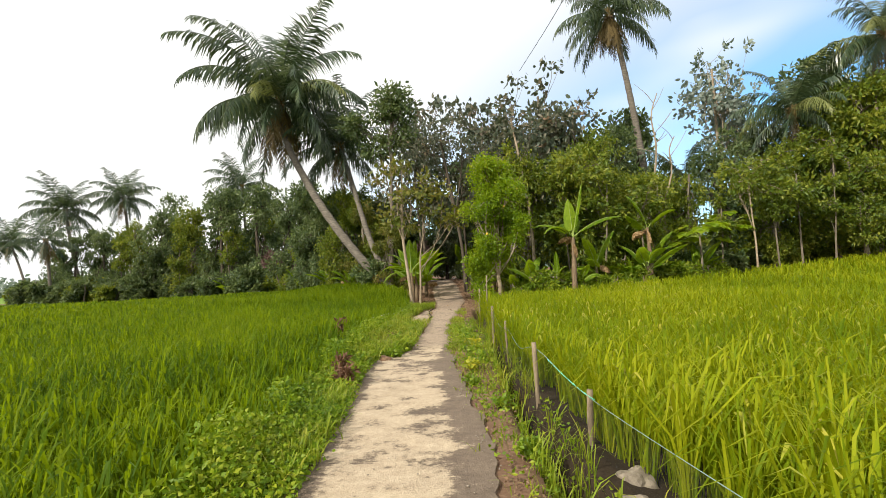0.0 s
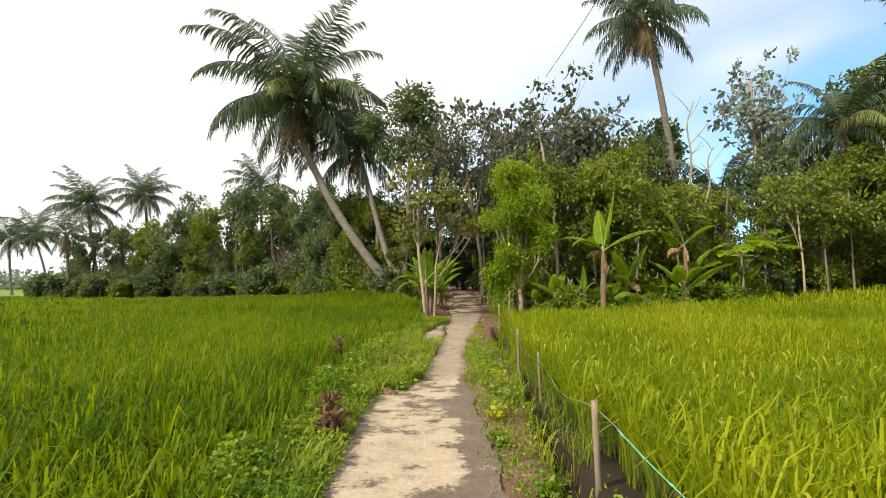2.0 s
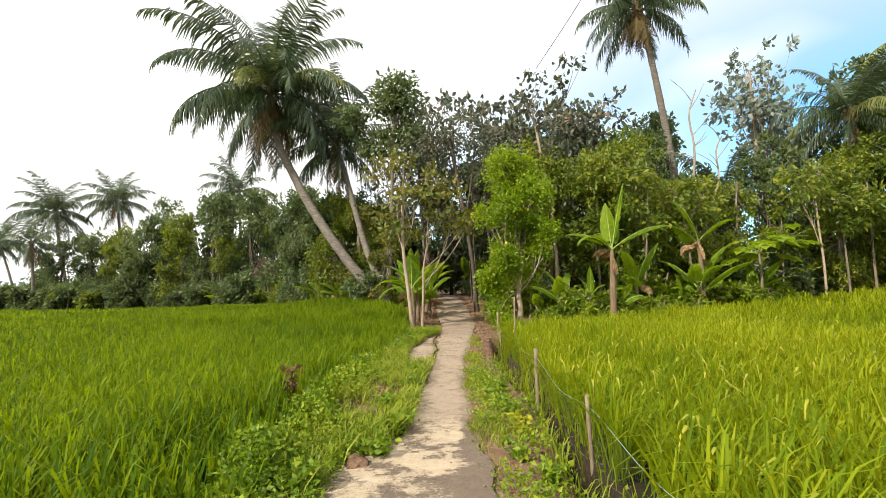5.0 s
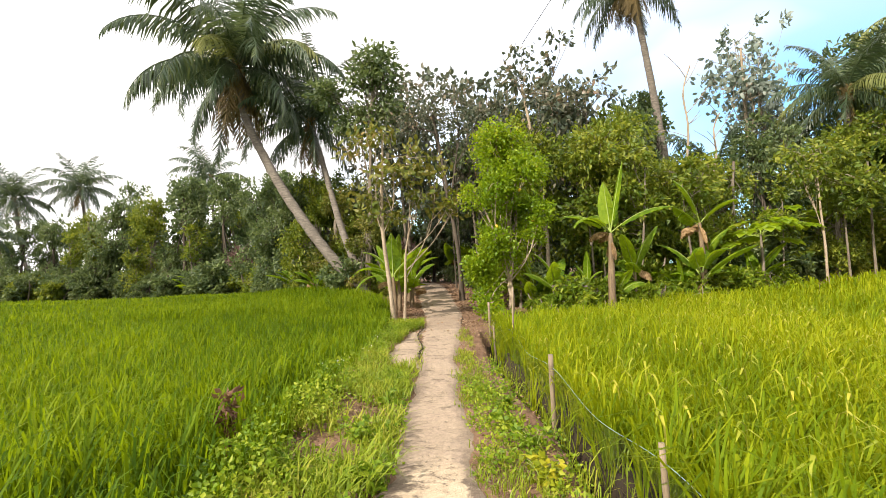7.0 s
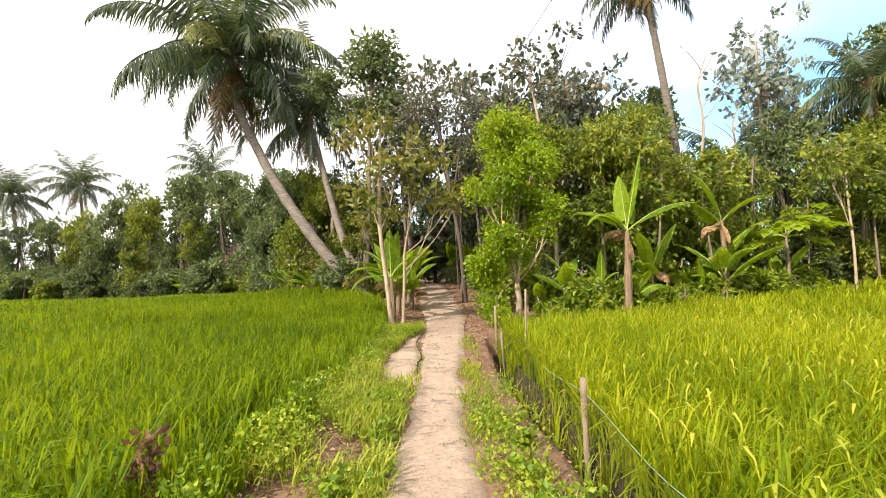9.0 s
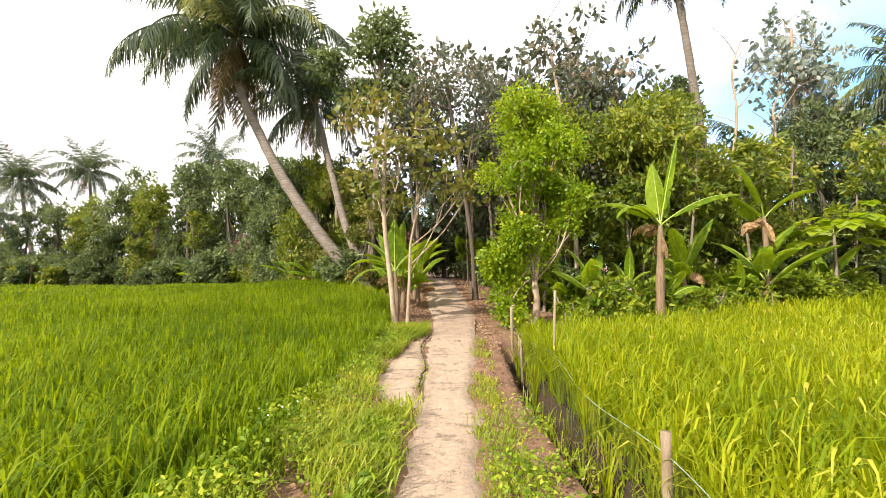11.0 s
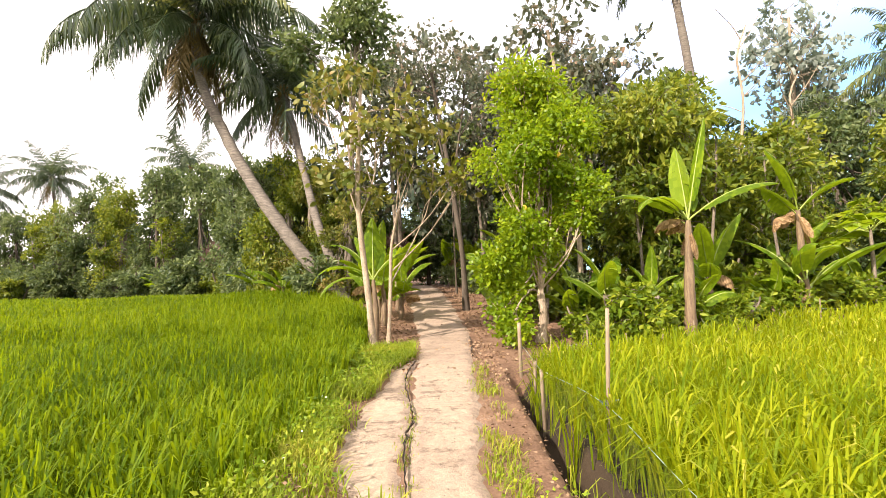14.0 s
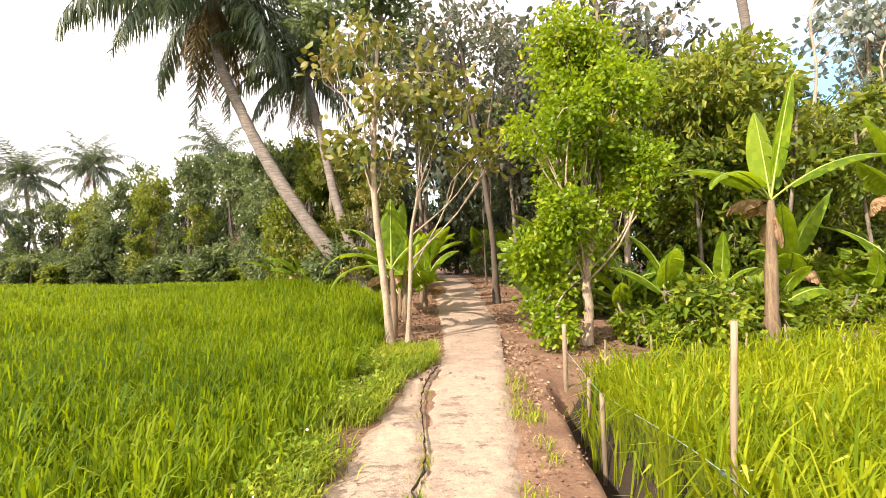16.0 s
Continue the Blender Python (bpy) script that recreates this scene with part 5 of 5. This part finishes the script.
bare_r = lambda x, y: (x > np.interp(y, PATH_Y, PATH_R) + 0.03) & (x < np.interp(y, [0, 5, 8.3, 10, 12, 14.5, 16.5, 18.4], [0.74, 0.74, 0.82, 0.94, 0.94, 0.9, 1.02, 1.12]))
ground_leaves("leaf_litter", patchy(vr, 7000, -1.8, -0.6, 7.5, 21, off_l, 1.2, 0.0), 0.1, LITTER, 0.05, vr, "dry leaf scraps among weeds on the bank", "leaf litter", 0.3)
ground_leaves("leaf_litter", patchy(vr, 2600, 0.1, 1.2, 2, 20.5, bare_r, 1.2, -0.2), 0.015, LITTER, 0.045, vr, "dry leaf scraps on the bare soil by the ditch", "leaf litter", 0.15)
on_path = lambda x, y: (x > np.interp(y, PATH_Y, PATH_L)) & (x < np.interp(y, PATH_Y, PATH_R) + 0.3) & ((x > np.interp(y, PATH_Y, PATH_R) - 0.12) | (vr.random(len(x)) < np.interp(y, [1, 8, 10, 13, 19, 22], [0.15, 0.2, 0.5, 0.9, 0.9, 0.4])))
p = patchy(vr, 11000, -1.3, 1.2, 1, 23, on_path, 1.0, -0.1)
q = np.stack([p[:, 0], p[:, 1], np.maximum(land(p[:, 0], p[:, 1]), np.where((p[:, 0] > np.interp(p[:, 1], PATH_Y, PATH_L)) & (p[:, 0] < np.interp(p[:, 1], PATH_Y, PATH_R)), 0.01, -1))], 1)
k = len(q)
r = (0.004 + 0.009 * vr.random(k) ** 2.5)[:, None, None]
octa = np.array([[1, 0, 0], [-1, 0, 0], [0, 1, 0], [0, -1, 0], [0, 0, 0.7], [0, 0, -0.5]]) * vr.uniform(0.7, 1.3, (k, 6, 1))
tri = np.array([[0, 2, 4], [2, 1, 4], [1, 3, 4], [3, 0, 4], [2, 0, 5], [1, 2, 5], [3, 1, 5], [0, 3, 5]])
tagged(new("gravel", mesh_of("gravel", (q[:, None] + octa * r).reshape(-1, 3), (np.arange(k)[:, None, None] * 6 + tri).reshape(-1, 3), STONE)), "small loose stones and grit on the path", "gravel", kind="stuff")

# ---- overhead cable ----
cab = thing("overhead_cable", (7.5, 40, 19), "thin black overhead cable above the trees", "cable")
v, f = tube(curve_pts([(0, 0, 0), (1.0, -14, -0.6), (2.5, -30, 1.2), (4, -46, 4)], 60), np.full(60, 0.022), 5)
child("wire", mesh_of("wire", v, f, CABLE), cab)


# ---- distant tree line beyond the paddies ----
dr = np.random.default_rng(61)
n = 9000
p = np.stack([dr.uniform(-420, 60, n), dr.uniform(210, 250, n), np.zeros(n)], 1)
p[:, 2] = dr.random(n) * (5 + 4 * np.sin(p[:, 0] * 0.05) * np.sin(p[:, 0] * 0.13 + 1) + 3 * dr.random(n))
# no haze in the air here: the pale bluish leaf colour paints it in
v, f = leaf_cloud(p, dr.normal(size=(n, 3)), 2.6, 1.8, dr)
tagged(new("distant_trees", mesh_of("distant_trees", v, f, LEAF_BLUE)), "low line of far trees, haze put into their pale bluish colour", "trees", kind="stuff")


# ---- single plants and stones on the banks ----
def weed_plant(at, r, h, n, leaf, mat, label, seed):
    rng = np.random.default_rng(seed)
    root = thing("weed_plant", at, label, "weed")
    lv = []
    for k in range(7):
        a = rng.uniform(0, 6.28)
        e = np.array([math.cos(a) * r * rng.uniform(0.3, 1), math.sin(a) * r * rng.uniform(0.3, 1), h * rng.uniform(0.5, 1)])
        pts = curve_pts([(0, 0, -0.03), e * [0.4, 0.4, 0.7], e], 6)
        child("stem", mesh_of("stem", *tube(pts, np.linspace(0.006, 0.002, 6), 4), RIB), root)
        p = pts[rng.integers(1, 6, n // 7)] + rng.normal(size=(n // 7, 3)) * 0.03
        lv.append(leaf_cloud(p, rng.normal(size=(len(p), 3)) * [1, 1, 0.4] + [0, 0, 0.2], leaf, leaf * 0.7, rng, 0.12))
    child("foliage", mesh_of("foliage", *join(lv), mat), root)


YELLOWISH = leaf_mat("weed_yellowing", [(0.2, (0.17, 0.22, 0.01)), (0.5, (0.3, 0.33, 0.015)), (0.85, (0.5, 0.42, 0.03))], (0.5, 0.5, 0.02), 0.4, 0.5, 2.0)
for k, (x, y, r, h) in enumerate([(0.40, 7.25, 0.14, 0.17), (0.6, 5.3, 0.16, 0.12), (0.62, 3.9, 0.16, 0.12), (0.44, 8.6, 0.2, 0.2), (0.55, 9.4, 0.24, 0.22), (0.62, 10.0, 0.24, 0.24), (0.5, 10.7, 0.22, 0.2), (0.6, 11.5, 0.2, 0.16), (0.36, 6.4, 0.12, 0.12), (0.62, 8.0, 0.2, 0.2)]):
    weed_plant((x, y, float(land(x, y))), r, h, 110, 0.075, YELLOWISH if k in (0, 4) else WEED, "low leafy weed with bright green leaves beside the path", 700 + k)
for k, (x, y, r, h) in enumerate([(-0.95, 8.7, 0.24, 0.22), (-0.85, 9.4, 0.22, 0.25), (-0.95, 12.6, 0.25, 0.25), (-0.8, 13.1, 0.2, 0.18), (-1.0, 10.4, 0.25, 0.28), (-1.45, 7.9, 0.25, 0.3), (-0.85, 11.6, 0.2, 0.2), (-1.5, 19.3, 0.25, 0.3), (-1.0, 20.2, 0.22, 0.22)]):
    weed_plant((x, y, float(land(x, y))), r, h, 130, 0.085, WEED, "low leafy weed with bright green leaves on the bank", 740 + k)
RED_LEAF = leaf_mat("red_weed_leaf", [(0.2, (0.09, 0.045, 0.025)), (0.8, (0.24, 0.13, 0.075))], (0.26, 0.13, 0.05), 0.25, 0.7)
for k, (x, y, h) in enumerate([(-2.3, 10.2, 0.85), (-1.5, 6.75, 0.42), (-1.4, 6.45, 0.32)]):
    rng = np.random.default_rng(780 + k)
    root = thing("red_weed", (x, y, float(land(x, y))), "tall withered red-brown weed among green rice", "weed")
    child("stem", mesh_of("stem", *tube([(0, 0, -0.05), (0.02, 0, h * 0.5), (0, 0.02, h)], [0.009, 0.007, 0.003], 5), BARK_DARK), root)
    q = np.stack([rng.normal(0, 0.055, 130), rng.normal(0, 0.055, 130), rng.uniform(0.25, 1.0, 130) * h], 1)
    child("foliage", mesh_of("foliage", *leaf_cloud(q, rng.normal(size=(130, 3)) + [0, 0, 0.3], 0.1, 0.05, rng), RED_LEAF), root)


def stone(name, at, size, seed, mat, label):
    bm = bmesh.new()
    bmesh.ops.create_icosphere(bm, subdivisions=3, radius=1.0)
    for v in bm.verts:
        k = 1 + 0.35 * noise.noise(v.co * 1.3 + Vector((seed, 0, 0))) + 0.12 * noise.noise(v.co * 4 + Vector((seed, 3, 0)))
        v.co = Vector((v.co.x * size[0] * k, v.co.y * size[1] * k, v.co.z * size[2] * k))
    me = bpy.data.meshes.new(name)
    bm.to_mesh(me)
    bm.free()
    me.materials.append(mat)
    ob = new(name, me)
    ob.location = at
    tagged(ob, label, "stone")


stone("stone", (1.36, 3.5, -0.1), (0.14, 0.12, 0.12), 3, STONE, "rough pale stone beside the net fence")
stone("stone", (1.2, 3.15, -0.12), (0.14, 0.12, 0.1), 5, STONE, "rough pale stone beside the net fence")
stone("earth_clod", (-1.0, 9.15, -0.02), (0.14, 0.16, 0.1), 7, SOIL, "brown clod of earth among weeds")
stone("earth_clod", (-1.12, 8.5, -0.02), (0.12, 0.14, 0.09), 9, SOIL, "brown clod of earth among weeds")

# white florets on the bank
p = patchy(vr, 110, -2.2, -1.4, 12.5, 17, off_l, 1.2, 0.2)
q = np.stack([p[:, 0], p[:, 1], land(p[:, 0], p[:, 1]) + vr.uniform(0.3, 0.5, len(p))], 1)
FLORET = leaf_mat("white_floret", [(0.2, (0.6, 0.62, 0.5)), (0.8, (0.8, 0.8, 0.72))], (0.7, 0.7, 0.6), 0.2, 0.6)
tagged(new("white_flowers", mesh_of("white_flowers", *leaf_cloud(q, vr.normal(size=(len(q), 3)), 0.03, 0.025, vr), FLORET)), "tiny white wild flowers on the bank", "flowers", kind="stuff")


# cracks in the concrete, filled with dark soil
def crack(keys, width, seed):
    rng = np.random.default_rng(seed)
    pts = curve_pts(keys, 46)
    pts[:, :2] += rng.normal(size=(46, 2)) * [0.012, 0.01]
    w = width * rng.uniform(0.0, 1.3, 46) ** 1.3
    w[0] = w[-1] = 0.002
    top = 0.014
    v = np.concatenate([np.c_[pts[:, 0] - w, pts[:, 1], pts[:, 2] + top], np.c_[pts[:, 0] + w, pts[:, 1], pts[:, 2] + top], np.c_[pts[:, 0], pts[:, 1], pts[:, 2] + top - 0.03]])
    k = np.arange(45)
    f = np.concatenate([np.stack([k, k + 92, k + 93, k + 1], 1), np.stack([k + 92, k + 46, k + 47, k + 93], 1)])
    tagged(new("trim_crack", mesh_of("trim_crack", v, f, BARK_DARK)), "soil-filled crack in the worn concrete", "crack", kind="structure")


crack([(-0.5, 14.3, 0.018), (-0.53, 15.4, 0.018), (-0.47, 16.4, 0.018), (-0.56, 17.4, 0.018), (-0.6, 18.6, 0.018), (-0.45, 19.9, 0.018)], 0.014, 1)
crack([(0.72, 20.3, 0.012), (0.86, 21.8, 0.012), (1.0, 23.4, 0.012)], 0.009, 5)
cy = vr.uniform(14.4, 18.8, 120)
rice("crack_grass", np.stack([np.interp(cy, [14.3, 15.4, 16.4, 17.4, 18.6], [-0.5, -0.53, -0.47, -0.56, -0.6]) + vr.normal(size=120) * 0.035, cy], 1)[(cy < 16.4) | (vr.random(120) < 0.3)], 4, 0.07, GRASS, vr, 0.004, 1.2, "short grass growing in the crack")

# stick fence along the end of the paddy
stick = thing("stick_fence", (5, 19.5, 0), "row of thin sticks with a slack line at the paddy's end", "fence")
so = np.array([5, 19.5, 0])
ends = []
for k, x in enumerate([1.9, 2.7, 3.6, 4.3, 5.2, 6.4, 7.7, 9.1, 10.8]):
    rng = np.random.default_rng(820 + k)
    y = float(right_edge(x)) + 0.35
    z = float(land(x, y))
    hh = rng.uniform(0.5, 0.85)
    lean = rng.uniform(-0.12, 0.12)
    child("stick", mesh_of("stick", *tube(np.array([(x, y, z - 0.2), (x + lean * 0.5, y, z + hh * 0.5), (x + lean, y + 0.03, z + hh)]) - so, [0.022, 0.02, 0.014], 6), POST), stick, "thin weathered stick")
    ends.append((x + lean * 0.7, y, z + hh * 0.7))
child("line", mesh_of("line", *tube(curve_pts(ends, 60) - so, np.full(60, 0.004), 4), ROPE), stick, "thin slack line")
